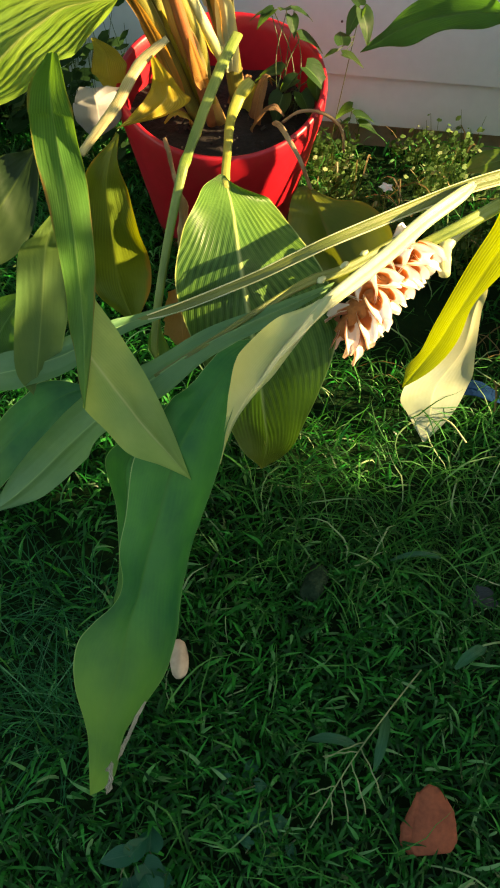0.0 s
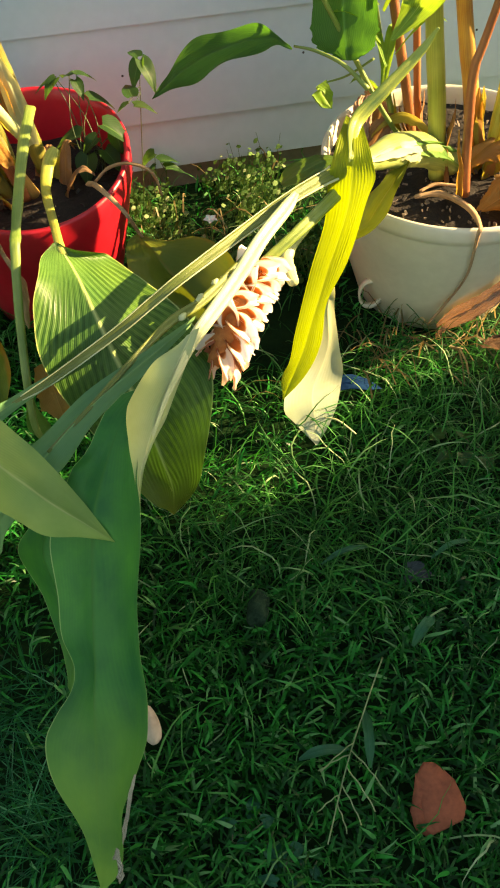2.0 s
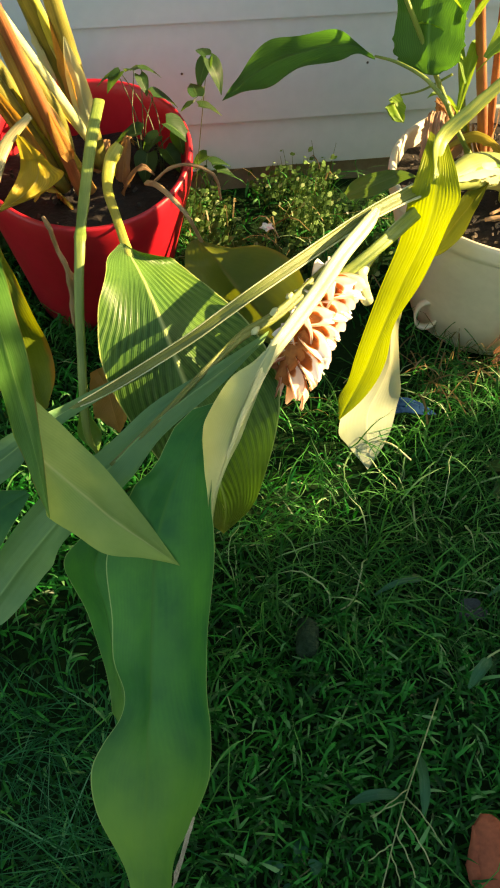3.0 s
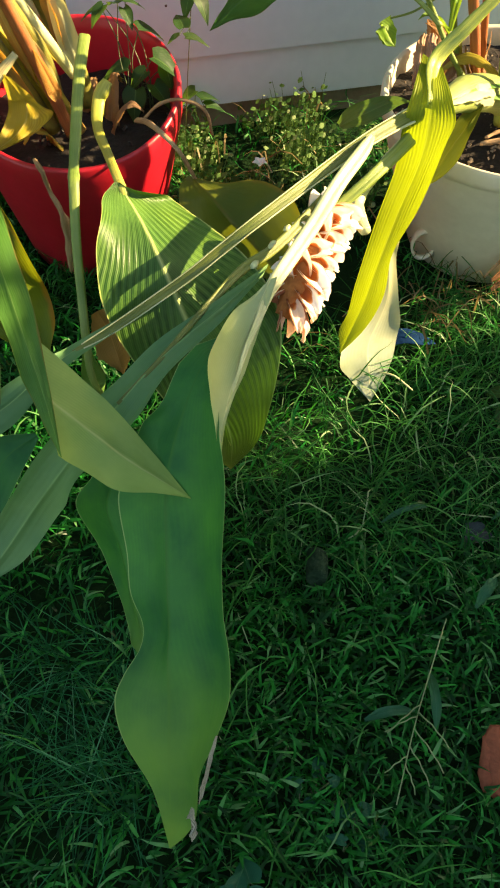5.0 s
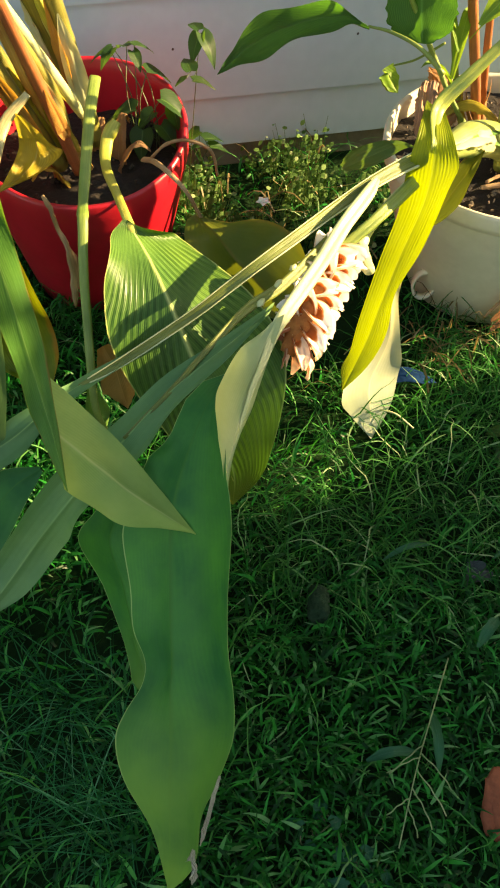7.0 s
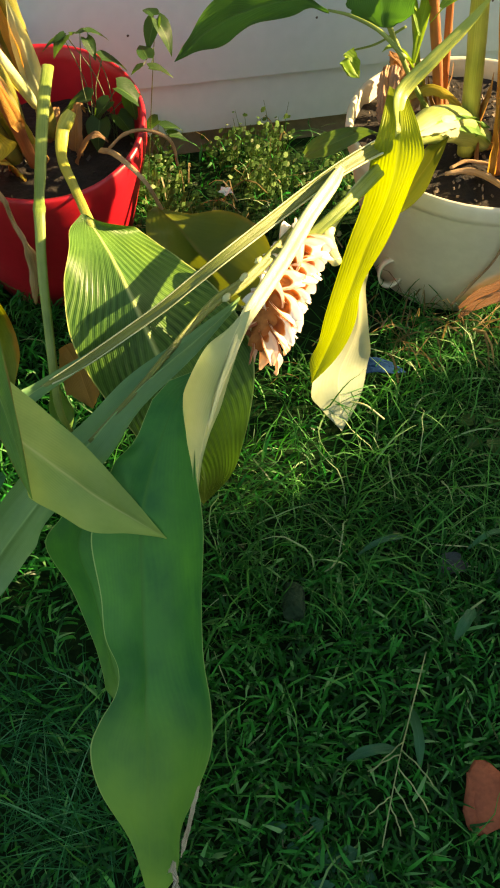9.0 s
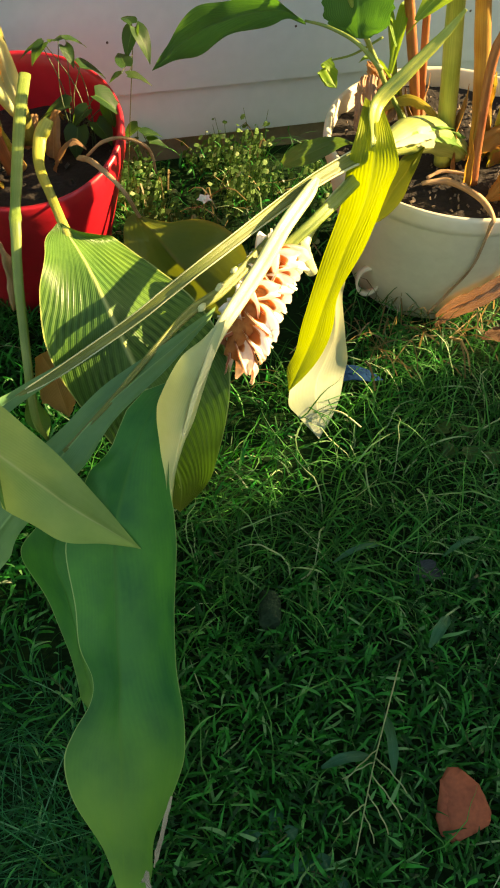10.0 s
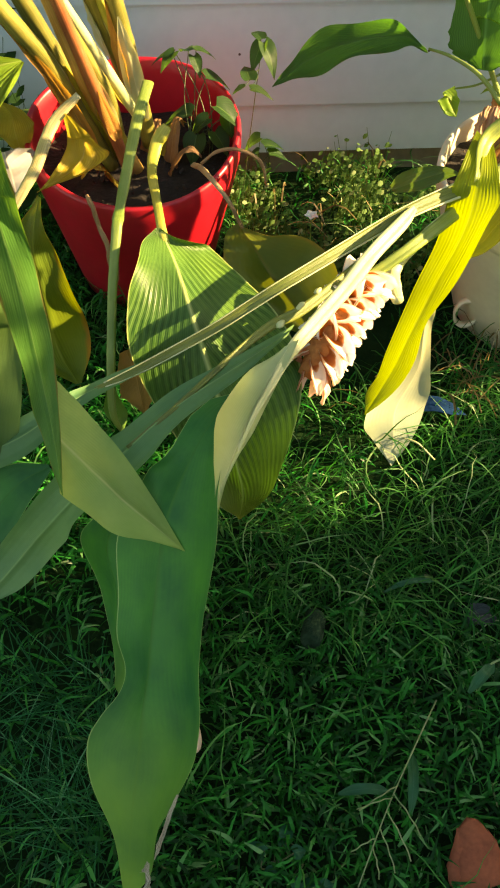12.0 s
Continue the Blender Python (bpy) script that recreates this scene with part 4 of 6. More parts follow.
L_CANNA_B = [
    (0.488, 1.678, 0.432, 158, 0.011, 3, -19, 0.012, 4),
    (0.486, 1.69, 0.454, 152, 0.046, -12, -35, 0.045, 3),
    (0.486, 1.71, 0.494, 147, 0.049, 2, -30, 0.051, 8),
    (0.49, 1.729, 0.54, 146, 0.044, 1, -34, 0.05, 0),
    (0.498, 1.754, 0.582, 146, 0, 0, -34, 0, 0),
]
grow("leaf", blade(L_CANNA_B, 0.001, 5, 0.2, 0.005, seed=11, ragged=0.15), LEAF_DARKTOP, ginger)
CANNA_STALK = [(0.412, 1.707, 0.450, 0.0020), (0.439, 1.682, 0.451, 0.0028), (0.474, 1.652, 0.440, 0.0035), (0.505, 1.624, 0.413, 0.0045)]
grow("petiole", stalk(CANNA_STALK, 8, 20, 0.3), STEM_GREEN, ginger)
grow("petiole", stalk(T["WL3s"], 8, 20), STEM_GREEN, ginger)
L_CURLED = [
    (0.463, 1.738, 0.36, 55, 0.033, 0, -128, 0.023, 0),
    (0.475, 1.734, 0.34, 47, 0.021, 0, -129, 0.019, 0),
    (0.482, 1.727, 0.33, 47, 0, 0, -129, 0, 0),
]
grow("leaf", blade(L_CURLED, 0.0008, 4, 0.8, 0.0, 20, 6, seed=12), LEAF_BRIGHT, ginger, "small curled yellow-green leaf")
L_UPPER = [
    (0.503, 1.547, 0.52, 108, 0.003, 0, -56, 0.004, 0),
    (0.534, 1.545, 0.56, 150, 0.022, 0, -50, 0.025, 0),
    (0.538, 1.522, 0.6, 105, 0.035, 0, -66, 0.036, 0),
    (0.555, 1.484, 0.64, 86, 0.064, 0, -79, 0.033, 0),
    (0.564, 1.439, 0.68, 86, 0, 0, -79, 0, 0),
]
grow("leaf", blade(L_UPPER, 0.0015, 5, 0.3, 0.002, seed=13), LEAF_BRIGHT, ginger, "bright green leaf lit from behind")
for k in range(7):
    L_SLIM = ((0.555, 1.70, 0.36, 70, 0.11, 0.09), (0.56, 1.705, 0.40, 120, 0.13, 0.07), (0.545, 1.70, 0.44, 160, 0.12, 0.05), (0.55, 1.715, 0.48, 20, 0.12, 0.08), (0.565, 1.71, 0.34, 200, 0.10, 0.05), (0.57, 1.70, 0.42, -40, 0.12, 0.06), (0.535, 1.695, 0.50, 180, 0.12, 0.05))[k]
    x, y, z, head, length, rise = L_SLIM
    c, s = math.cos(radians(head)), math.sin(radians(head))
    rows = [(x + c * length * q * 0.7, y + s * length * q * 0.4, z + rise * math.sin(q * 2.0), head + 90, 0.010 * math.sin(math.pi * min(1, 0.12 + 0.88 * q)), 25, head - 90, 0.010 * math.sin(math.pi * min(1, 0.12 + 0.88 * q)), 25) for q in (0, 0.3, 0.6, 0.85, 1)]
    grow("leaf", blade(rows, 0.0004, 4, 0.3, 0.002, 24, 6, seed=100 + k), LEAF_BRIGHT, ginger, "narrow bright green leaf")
L_BEHIND = [
    (0.439, 1.489, 0.25, 135, 0.006, 0, -50, 0.008, 0),
    (0.467, 1.472, 0.29, 106, 0.029, 0, -47, 0.016, 0),
    (0.501, 1.481, 0.34, 96, 0.028, 0, -86, 0.016, 0),
    (0.538, 1.511, 0.36, 96, 0, 0, -86, 0, 0),
]
grow("leaf", blade(L_BEHIND, 0.001, 4, 0.3, 0.002, seed=14), LEAF_OLIVE, ginger)
L_LOW = [
    (0.381, 1.657, 0.25, 99, 0.012, 0, -67, 0.008, 0),
    (0.401, 1.621, 0.29, 116, 0.028, 0, -68, 0.022, 0),
    (0.433, 1.579, 0.335, 115, 0.019, 0, -66, 0.012, 0),
    (0.44, 1.518, 0.37, 115, 0, 0, -66, 0, 0),
]
grow("leaf", blade(L_LOW, 0.001, 4, 0.3, 0.002, seed=15), LEAF_FADED, ginger)

# ---- the plant in the red pot ----
turmeric = thing("turmeric_plant", "clump of broad-leaved plants leaning out of the red pot", "plant", (-0.015, 1.785, 0.23))
for key, mat in (("r1", STEM_OCHRE), ("r2", STEM_OLIVE), ("r3", STEM_OLIVE), ("r4", STEM_PALE), ("r5", STEM_OLIVE), ("r6", STEM_OLIVE), ("r7", STEM_OLIVE), ("r8", STEM_RED), ("r9", STEM_YELLOW)):
    grow("stem", stalk(T[key], 12, 30, 0.0, 0.08), mat, turmeric)
for k, key in enumerate(("r1", "r2", "r3", "r4", "r5", "r6", "r7", "r8", "r9", "r1", "r5", "r2")):
    rnd = random.Random(600 + k)
    path = glide(T[key], 40)
    a = rnd.uniform(180, 360)
    c, s = math.cos(radians(a)), math.sin(radians(a))
    start, top = rnd.randint(0, 12), rnd.randint(10, 22)
    rows = []
    for q in range(5):
        x, y, z, r = path[start + int(q * top / 4)]
        w = r * (0.7, 1.2, 1.1, 0.8, 0.1)[q]
        rows.append((x + c * r * 1.1, y + s * r * 1.1, z, a + 90, w, -20, a - 90, w, -20))
    grow("sheath", blade(rows, 0.0004, 4, -0.25, 0.002, 26, 7, ragged=0.3, seed=620 + k, uneven=0.001), (LEAF_DEAD, LEAF_HUSK, LEAF_CREAM)[k % 3], turmeric, "dry papery stem sheath")
for key, mat in (("st", STEM_GREEN), ("Fp", STEM_YELLOW), ("Gp", STEM_DRY), ("Hp", STEM_DRYPALE)):
    grow("petiole", stalk(T[key], 14, 48, 0.35, 0.10, flat=0.75, face=Vector((0, 0.7, -0.7))), mat, turmeric)
grow("dry_stalk", stalk(T["arch"], 8, 30, 0.2, 0.3), STEM_DRY, turmeric, "thin arching dry stalk")
grow("dry_stalk", stalk(T["dry"], 10, 30, 0.4, 0.6), STEM_DRY, turmeric, "shrivelled brown stalk over the rim")
L_ARCH = [
    (-0.092, 1.185, 0.66, -146, 0.004, 0, -11, 0.005, 0),
    (-0.108, 1.207, 0.61, -171, 0.02, 0, -18, 0.02, 0),
    (-0.11, 1.207, 0.55, -171, 0.024, 0, 20, 0.02, 0),
    (-0.102, 1.187, 0.48, -149, 0.021, 0, 53, 0.026, 0),
    (-0.095, 1.153, 0.41, -140, 0.017, 0, 30, 0.016, 0),
    (-0.087, 1.11, 0.37, -185, 0.016, -40, 58, 0.014, 21),
    (-0.079, 1.055, 0.331, -185, 0, 0, 58, 0, 0),
]
grow("leaf", blade(L_ARCH, 0.0012, 5, 0.25, 0.002, 60, seed=21), LEAF_ARCH, turmeric, "long arching green leaf")
L_ARCH_TIP = [
    (-0.082, 1.107, 0.362, -90, 0.058, -32, 94, 0.066, 25),
    (-0.052, 1.083, 0.338, -100, 0.048, -43, 91, 0.062, 16),
    (-0.018, 1.059, 0.308, -112, 0.036, -36, 85, 0.046, 15),
    (0.011, 1.038, 0.292, -108, 0.017, -18, 81, 0.025, 9),
    (0.043, 1.007, 0.288, -108, 0, 0, 81, 0, 0),
]
grow("leaf_tip", blade(L_ARCH_TIP, 0.0004, 4, 0.15, 0.001, 30, 9, seed=33), LEAF_PALE, turmeric, "pale underside of the bent leaf tip")
L_STRIPED = [
    (0.024, 1.437, 0.365, 180, 0.005, 0, -45, 0.004, 0),
    (0.038, 1.405, 0.35, 216, 0.053, 22, 31, 0.062, -15),
    (0.056, 1.333, 0.335, 186, 0.073, 8, 29, 0.093, -10),
    (0.071, 1.287, 0.3, 179, 0.09, 3, 18, 0.113, -3),
    (0.088, 1.244, 0.25, 168, 0.087, -12, -4, 0.107, 15),
    (0.105, 1.206, 0.19, 166, 0.069, -24, -12, 0.086, 31),
    (0.116, 1.184, 0.13, 186, 0.038, -36, -18, 0.052, 35),
    (0.112, 1.171, 0.08, 192, 0, 0, -4, 0, 0),
]
grow("leaf", blade(L_STRIPED, 0.0004, 10, 0.12, 0.002, 80, 64, seed=22, slant=1.5), LEAF_PLEAT, turmeric, "broad pleated green leaf with a yellowing tip")
L_OLIVE = [
    (0.137, 1.603, 0.235, 135, 0.004, 0, -27, 0.004, 0),
    (0.155, 1.53, 0.25, 137, 0.062, -19, 23, 0.045, 13),
    (0.176, 1.48, 0.24, 137, 0.099, -30, -4, 0.086, 35),
    (0.213, 1.433, 0.21, 145, 0.085, -28, -6, 0.075, 42),
    (0.245, 1.387, 0.18, 145, 0, 0, -6, 0, 0),
]
grow("leaf", blade(L_OLIVE, 0.001, 5, 0.25, 0.003, seed=23), LEAF_OLIVE, turmeric, "broad olive-brown leaf")
L_HANG = [
    (-0.146, 1.558, 0.33, 135, 0.004, 0, -51, 0.006, 0),
    (-0.162, 1.526, 0.27, 176, 0.032, 0, -2, 0.026, 0),
    (-0.161, 1.513, 0.18, 183, 0.053, 0, 13, 0.045, 0),
    (-0.154, 1.494, 0.09, 183, 0.053, 0, 15, 0.052, 0),
    (-0.125, 1.459, 0.04, 183, 0, 0, 15, 0, 0),
]
grow("leaf", blade(L_HANG, 0.001, 5, 0.35, 0.012, seed=24), LEAF_HANG, turmeric, "hanging olive leaf with a dry brown margin")
L_WITHER = [
    (-0.097, 1.614, 0.42, 131, 0.009, 0, -40, 0.008, 0),
    (-0.08, 1.618, 0.37, 178, 0.024, 0, 22, 0.016, 0),
    (-0.094, 1.595, 0.35, 202, 0.032, 0, 22, 0.046, 0),
    (-0.145, 1.553, 0.34, 202, 0, 0, 22, 0, 0),
]
grow("leaf", blade(L_WITHER, 0.001, 5, 0.5, 0.003, seed=25), LEAF_DEAD, turmeric, "withered yellow leaf")
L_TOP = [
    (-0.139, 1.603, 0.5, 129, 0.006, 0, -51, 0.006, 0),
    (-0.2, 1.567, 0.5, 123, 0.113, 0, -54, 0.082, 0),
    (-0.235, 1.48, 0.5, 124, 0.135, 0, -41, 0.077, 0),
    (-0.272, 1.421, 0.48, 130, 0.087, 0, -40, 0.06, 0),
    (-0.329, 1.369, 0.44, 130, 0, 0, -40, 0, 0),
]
grow("leaf", blade(L_TOP, 0.003, 6, 0.15, 0.002, 44, 18, seed=26), LEAF_SUNLIT, turmeric, "pleated leaf at the top, sunlight put into its colour")
L_SIDE = [
    (-0.141, 1.25, 0.437, -148, 0.003, -14, 29, 0.003, 10),
    (-0.149, 1.243, 0.416, -146, 0.025, -13, 20, 0.022, -1),
    (-0.16, 1.24, 0.386, -158, 0.031, 2, 16, 0.03, -7),
    (-0.169, 1.226, 0.331, -159, 0.032, 4, 18, 0.032, -5),
    (-0.178, 1.21, 0.277, -155, 0.033, 1, 20, 0.032, -4),
    (-0.187, 1.193, 0.225, -152, 0.027, -1, 22, 0.025, -3),
    (-0.193, 1.176, 0.186, -152, 0, 0, 22, 0, 0),
]
grow("leaf", blade(L_SIDE, 0.0006, 6, 0.15, 0.002, seed=27), LEAF_FADED, turmeric)
L_SIDE_C = [
    (-0.217, 1.278, 0.27, 147, 0.004, 43, -33, 0.004, -43),
    (-0.242, 1.263, 0.239, 153, 0.029, 41, -44, 0.028, -23),
    (-0.264, 1.249, 0.208, 155, 0.031, 40, -27, 0.038, -22),
    (-0.302, 1.221, 0.176, 155, 0, 0, -27, 0, 0),
]
grow("leaf", blade(L_SIDE_C, 0.001, 5, 0.2, 0.002, seed=35), LEAF_DARKTOP, turmeric)
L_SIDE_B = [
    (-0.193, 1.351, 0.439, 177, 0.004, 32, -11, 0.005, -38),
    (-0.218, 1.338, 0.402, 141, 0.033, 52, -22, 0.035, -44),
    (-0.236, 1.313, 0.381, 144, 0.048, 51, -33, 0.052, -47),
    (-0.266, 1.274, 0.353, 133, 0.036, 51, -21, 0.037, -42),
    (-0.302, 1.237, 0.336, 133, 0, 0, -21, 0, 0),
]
grow("leaf", blade(L_SIDE_B, 0.001, 5, 0.2, 0.002, seed=28), LEAF_SHADE, turmeric)

for k in range(9):
    rnd = random.Random(300 + k)
    a = rnd.uniform(0, 6.283)
    x, y = -0.02 + 0.055 * math.cos(a), 1.765 + 0.05 * math.sin(a)
    h = math.degrees(a) + rnd.uniform(-40, 40)
    c, s = math.cos(radians(h)), math.sin(radians(h))
    ln, up = rnd.uniform(0.03, 0.07), rnd.uniform(0.02, 0.07)
    rows = [(x + c * ln * q, y + s * ln * q, 0.23 + up * math.sin(q * 2.4), h + 90, 0.014 * (1 - q) + 0.002, rnd.uniform(-40, 20), h - 90, 0.014 * (1 - q) + 0.002, rnd.uniform(-40, 20)) for q in (0, 0.35, 0.7, 1)]
    grow("dry_sheath", blade(rows, 0.0006, 4, -0.5, 0.004, 18, 6, ragged=0.4, seed=310 + k), (LEAF_DRY, LEAF_DEAD, LEAF_DRY)[k % 3], turmeric)
L_BACK = [
    (-0.201, 1.683, 0.4, -108, 0.003, 0, 14, 0.004, 0),
    (-0.194, 1.718, 0.36, -144, 0.019, 0, -5, 0.022, 0),
    (-0.198, 1.734, 0.32, -164, 0.025, 0, 26, 0.032, 0),
    (-0.199, 1.746, 0.29, -184, 0.016, 0, 19, 0.018, 0),
    (-0.198, 1.753, 0.27, -184, 0, 0, 19, 0, 0),
]
grow("leaf", blade(L_BACK, 0.001, 5, 0.2, 0.003, seed=29), LEAF_DEAD, turmeric, "yellowing leaf behind the rim")
L_BLEACHED = [
    (-0.204, 1.666, 0.33, 180, 0.022, 0, 27, 0.022, 0),
    (-0.2, 1.657, 0.31, 182, 0.035, 0, 58, 0.055, 0),
    (-0.201, 1.663, 0.28, 189, 0.037, 0, 56, 0.062, 0),
    (-0.204, 1.673, 0.25, 178, 0.026, 0, 49, 0.03, 0),
    (-0.215, 1.686, 0.23, 178, 0, 0, 49, 0, 0),
]
grow("leaf", blade(L_BLEACHED, 0.0, 5, 0.2, 0.002, seed=30), LEAF_ASH, turmeric, "bleached whitish leaf")
L_SHEATH = [
    (-0.048, 1.309, 0.25, 169, 0.005, 0, -11, 0.005, 0),
    (-0.051, 1.296, 0.21, 164, 0.007, 0, -7, 0.008, 0),
    (-0.049, 1.286, 0.17, 152, 0.017, 0, 25, 0.017, 0),
    (-0.042, 1.286, 0.14, 152, 0, 0, 25, 0, 0),
]
grow("leaf_stub", blade(L_SHEATH, 0.0, 3, 0.6, 0.0, 20, 5, seed=31), LEAF_SOFT, turmeric)

L_ROT = [
    (-0.029, 1.332, 0.252, -161, 0.009, -16, 12, 0.008, 10),
    (-0.019, 1.313, 0.233, -163, 0.023, -13, -2, 0.027, 29),
    (-0.014, 1.293, 0.214, -167, 0.022, -10, -6, 0.026, 26),
    (-0.009, 1.271, 0.194, -167, 0, 0, -6, 0, 0),
]
grow("dead_leaf", blade(L_ROT, 0.001, 4, 0.3, 0.004, 24, 8, ragged=0.3, seed=34), LEAF_HUSK, turmeric, "orange-brown dead leaf under the clump")


# ---- the flower spike ----
def bract(length, width, curl, cup, thick, blunt, seed):
    """A fleshy pouch-like bract along +z, hollow towards -x, its lip rolled towards +x, with a lining inside."""
    outer, lining = [], []
    cx = cz = 0.0
    for j in range(15):
        v = j / 14
        a = 0.15 + curl * v ** 1.7
        w = width * (0.7 + 0.3 * math.sin(math.pi * min(1, v * 1.2))) * (1 if v < 0.55 else 1 - (1 - blunt) * ((v - 0.55) / 0.45) ** 2.4)
        out_row, in_row = [], []
        for i in range(-6, 7):
            u = i / 6
            fold = cup * width * abs(u) ** 1.7 * (1 - 0.55 * v)
            rough = 0.0022 * noise.noise((u * 2.2, v * 4, seed))
            side = w * u * (1 - 0.25 * abs(u) * (1 - v))
            p = Vector((cx - (fold + rough) * math.cos(a), side, cz + (fold + rough) * math.sin(a) + 0.003 * noise.noise((u * 2 + 9, v * 4, seed))))
            out_row.append(p)
            in_row.append(p + Vector((-math.cos(a) * (1 - 0.6 * abs(u)), -0.9 * u, math.sin(a) * 0.4)) * thick)
        outer.append(out_row)
        lining.append(in_row)
        cx += length / 14 * math.sin(a)
        cz += length / 14 * math.cos(a)
    return sheet(outer + lining[::-1])


spike = grow("flower_spike", stalk([(x, y, z, r) for (x, y, z, _), r in zip(T["spike"], (0.012, 0.021, 0.010))], 12, 16, 0, 0.2), CORE, ginger, "faded cream and peach cone of hollow bracts, brown inside")
spike_path = glide([r[:3] for r in T["spike"]], 60)
COUNT = 44
for k in range(COUNT):
    s = k / (COUNT - 1)
    i = int(s * 58)
    at, nxt = Vector(spike_path[i]), Vector(spike_path[i + 1])
    up = (at - nxt).normalized()
    theta = k * 2.39996
    side = up.orthogonal().normalized()
    out = (side * math.cos(theta) + up.cross(side) * math.sin(theta)).normalized()
    rnd = random.Random(k)
    size = 0.88 + 0.24 * rnd.random()
    low = max(0.0, (s - 0.55) / 0.45)
    hang = Vector((0.50, -0.15, -0.75))
    z_ax = (out * (0.95 - 0.35 * low) + Vector((0.20, -0.10, -0.10)) * (1 - low) + hang * (0.10 + 0.75 * low)).normalized()
    x_ax = -(Vector((-0.25, -0.45, 0.80)) * (1 - low) + (up * 0.7 + Vector((0, 0, 0.75))) * low) + Vector((rnd.uniform(-0.2, 0.2), rnd.uniform(-0.2, 0.2), 0))
    x_ax = (x_ax - z_ax * x_ax.dot(z_ax)).normalized()
    y_ax = z_ax.cross(x_ax)
    bm = bract((0.026 + 0.021 * low) * size, (0.0158 - 0.005 * low) * size, 1.5 - 0.5 * low + 0.5 * rnd.random(), 1.15 - 0.6 * low, 0.0022 - 0.0008 * low, 0.72 - 0.55 * low, k)
    ob = part("bract", bm, BRACT_PINK if s > 0.80 else BRACT, spike)
    m = Matrix((x_ax, y_ax, z_ax)).transposed().to_4x4()
    m.translation = at + out * 0.010
    ob.matrix_parent_inverse = Matrix.Identity(4)
    ob.matrix_basis = m

# ---- dry sheaths and litter in and by the cream pot ----
L_DRY = [(0.66, 1.50, 0.258, 140, 0.006, 10, -40, 0.006, 10), (0.695, 1.495, 0.285, 120, 0.032, 0, -60, 0.034, -35), (0.74, 1.50, 0.295, 110, 0.042, 5, -70, 0.042, -40), (0.79, 1.525, 0.285, 110, 0.034, 0, -70, 0.030, -30), (0.83, 1.55, 0.27, 110, 0.006, 0, -70, 0.006, 0)]
grow("dry_sheath", blade(L_DRY, 0.0016, 5, -0.7, 0.012, 50, 16, seed=41, ragged=0.3), LEAF_HUSK, ginger, "crumpled orange-brown leaf sheath on the soil")
L_DRY_B = [(0.66, 1.60, 0.262, 150, 0.004, 10, -30, 0.004, 10), (0.69, 1.595, 0.30, 130, 0.02, -20, -50, 0.024, -25), (0.73, 1.60, 0.315, 110, 0.026, -30, -70, 0.026, -30), (0.77, 1.62, 0.30, 110, 0.014, -10, -70, 0.014, -20), (0.79, 1.63, 0.285, 110, 0, 0, -70, 0, 0)]
grow("dry_sheath", blade(L_DRY_B, 0.0014, 5, -0.8, 0.010, seed=42, ragged=0.3), LEAF_HUSK, ginger, "dry brown leaf sheath")
L_DRY_C = [(0.645, 1.62, 0.26, 60, 0.003, 10, -120, 0.003, 10), (0.625, 1.655, 0.31, 60, 0.012, -30, -120, 0.012, -25), (0.59, 1.69, 0.325, 60, 0.014, -35, -120, 0.014, -30), (0.555, 1.70, 0.30, 60, 0.009, -10, -120, 0.009, -20), (0.54, 1.705, 0.27, 60, 0, 0, -120, 0, 0)]
grow("dry_sheath", blade(L_DRY_C, 0.001, 5, -0.6, 0.004, seed=43, ragged=0.3), LEAF_DEAD, ginger, "withered ochre sheath bent over")
for k, (x, y, h) in enumerate(((0.56, 1.73, 60), (0.535, 1.69, 20), (0.58, 1.76, 100), (0.61, 1.77, 140))):
    rows = [(x + 0.03 * math.cos(radians(h)) * q, y + 0.03 * math.sin(radians(h)) * q, 0.255 + 0.058 * q - 0.014 * q * q, h + 90, 0.02 * (2.2 - q) * min(1, q + 0.2) * 0.8, 20, h - 90, 0.02 * (2.2 - q) * min(1, q + 0.2) * 0.8, 15) for q in (0, 0.7, 1.4, 2.1)]
    grow("dry_sheath", blade(rows, 0.0008, 5, -0.5, 0.003, 24, 7, ragged=0.3, seed=50 + k), LEAF_DRY, ginger)
L_CRUMPLED = [
    (0.523, 1.693, 0.262, 148, 0.009, 0, 9, 0.012, 0),
    (0.529, 1.717, 0.288, 193, 0.018, 0, -19, 0.018, 0),
    (0.542, 1.752, 0.312, 193, 0.018, 0, -29, 0.018, 0),
    (0.556, 1.78, 0.312, 194, 0.016, 0, -37, 0.015, 0),
]
grow("dry_sheath", blade(L_CRUMPLED, 0.002, 3, -0.6, 0.008, 40, 16, ragged=0.3, seed=47, slant=0.1), LEAF_PINK, ginger, "crumpled pale brown sheath inside the rim")
grow("dry_leaf", stalk(T["wd2"], 8, 40, 0.6, 0.35), STEM_HUSK, ginger, "dry stalk hanging over the rim")
grow("dry_leaf", stalk(T["wd"], 8, 20, 0.4, 0.3), STEM_HUSK, ginger)

SHAPE_LITTER = [(0.612, 1.475, 0.05, 100, 0.003, 50, -80, 0.004, -50), (0.632, 1.470, 0.078, 100, 0.007, 55, -80, 0.008, -45), (0.665, 1.450, 0.118, 95, 0.009, 55, -85, 0.010, -45), (0.71, 1.442, 0.162, 90, 0.010, 55, -90, 0.011, -45), (0.78, 1.455, 0.205, 85, 0.009, 50, -95, 0.009, -45), (0.83, 1.475, 0.225, 80, 0.004, 50, -100, 0.004, -45)]
SHAPE_LITTER_C = [(x - 0.012 * math.sin(5 * z), y - 0.010, z - 0.013, *rest) for x, y, z, *rest in SHAPE_LITTER]
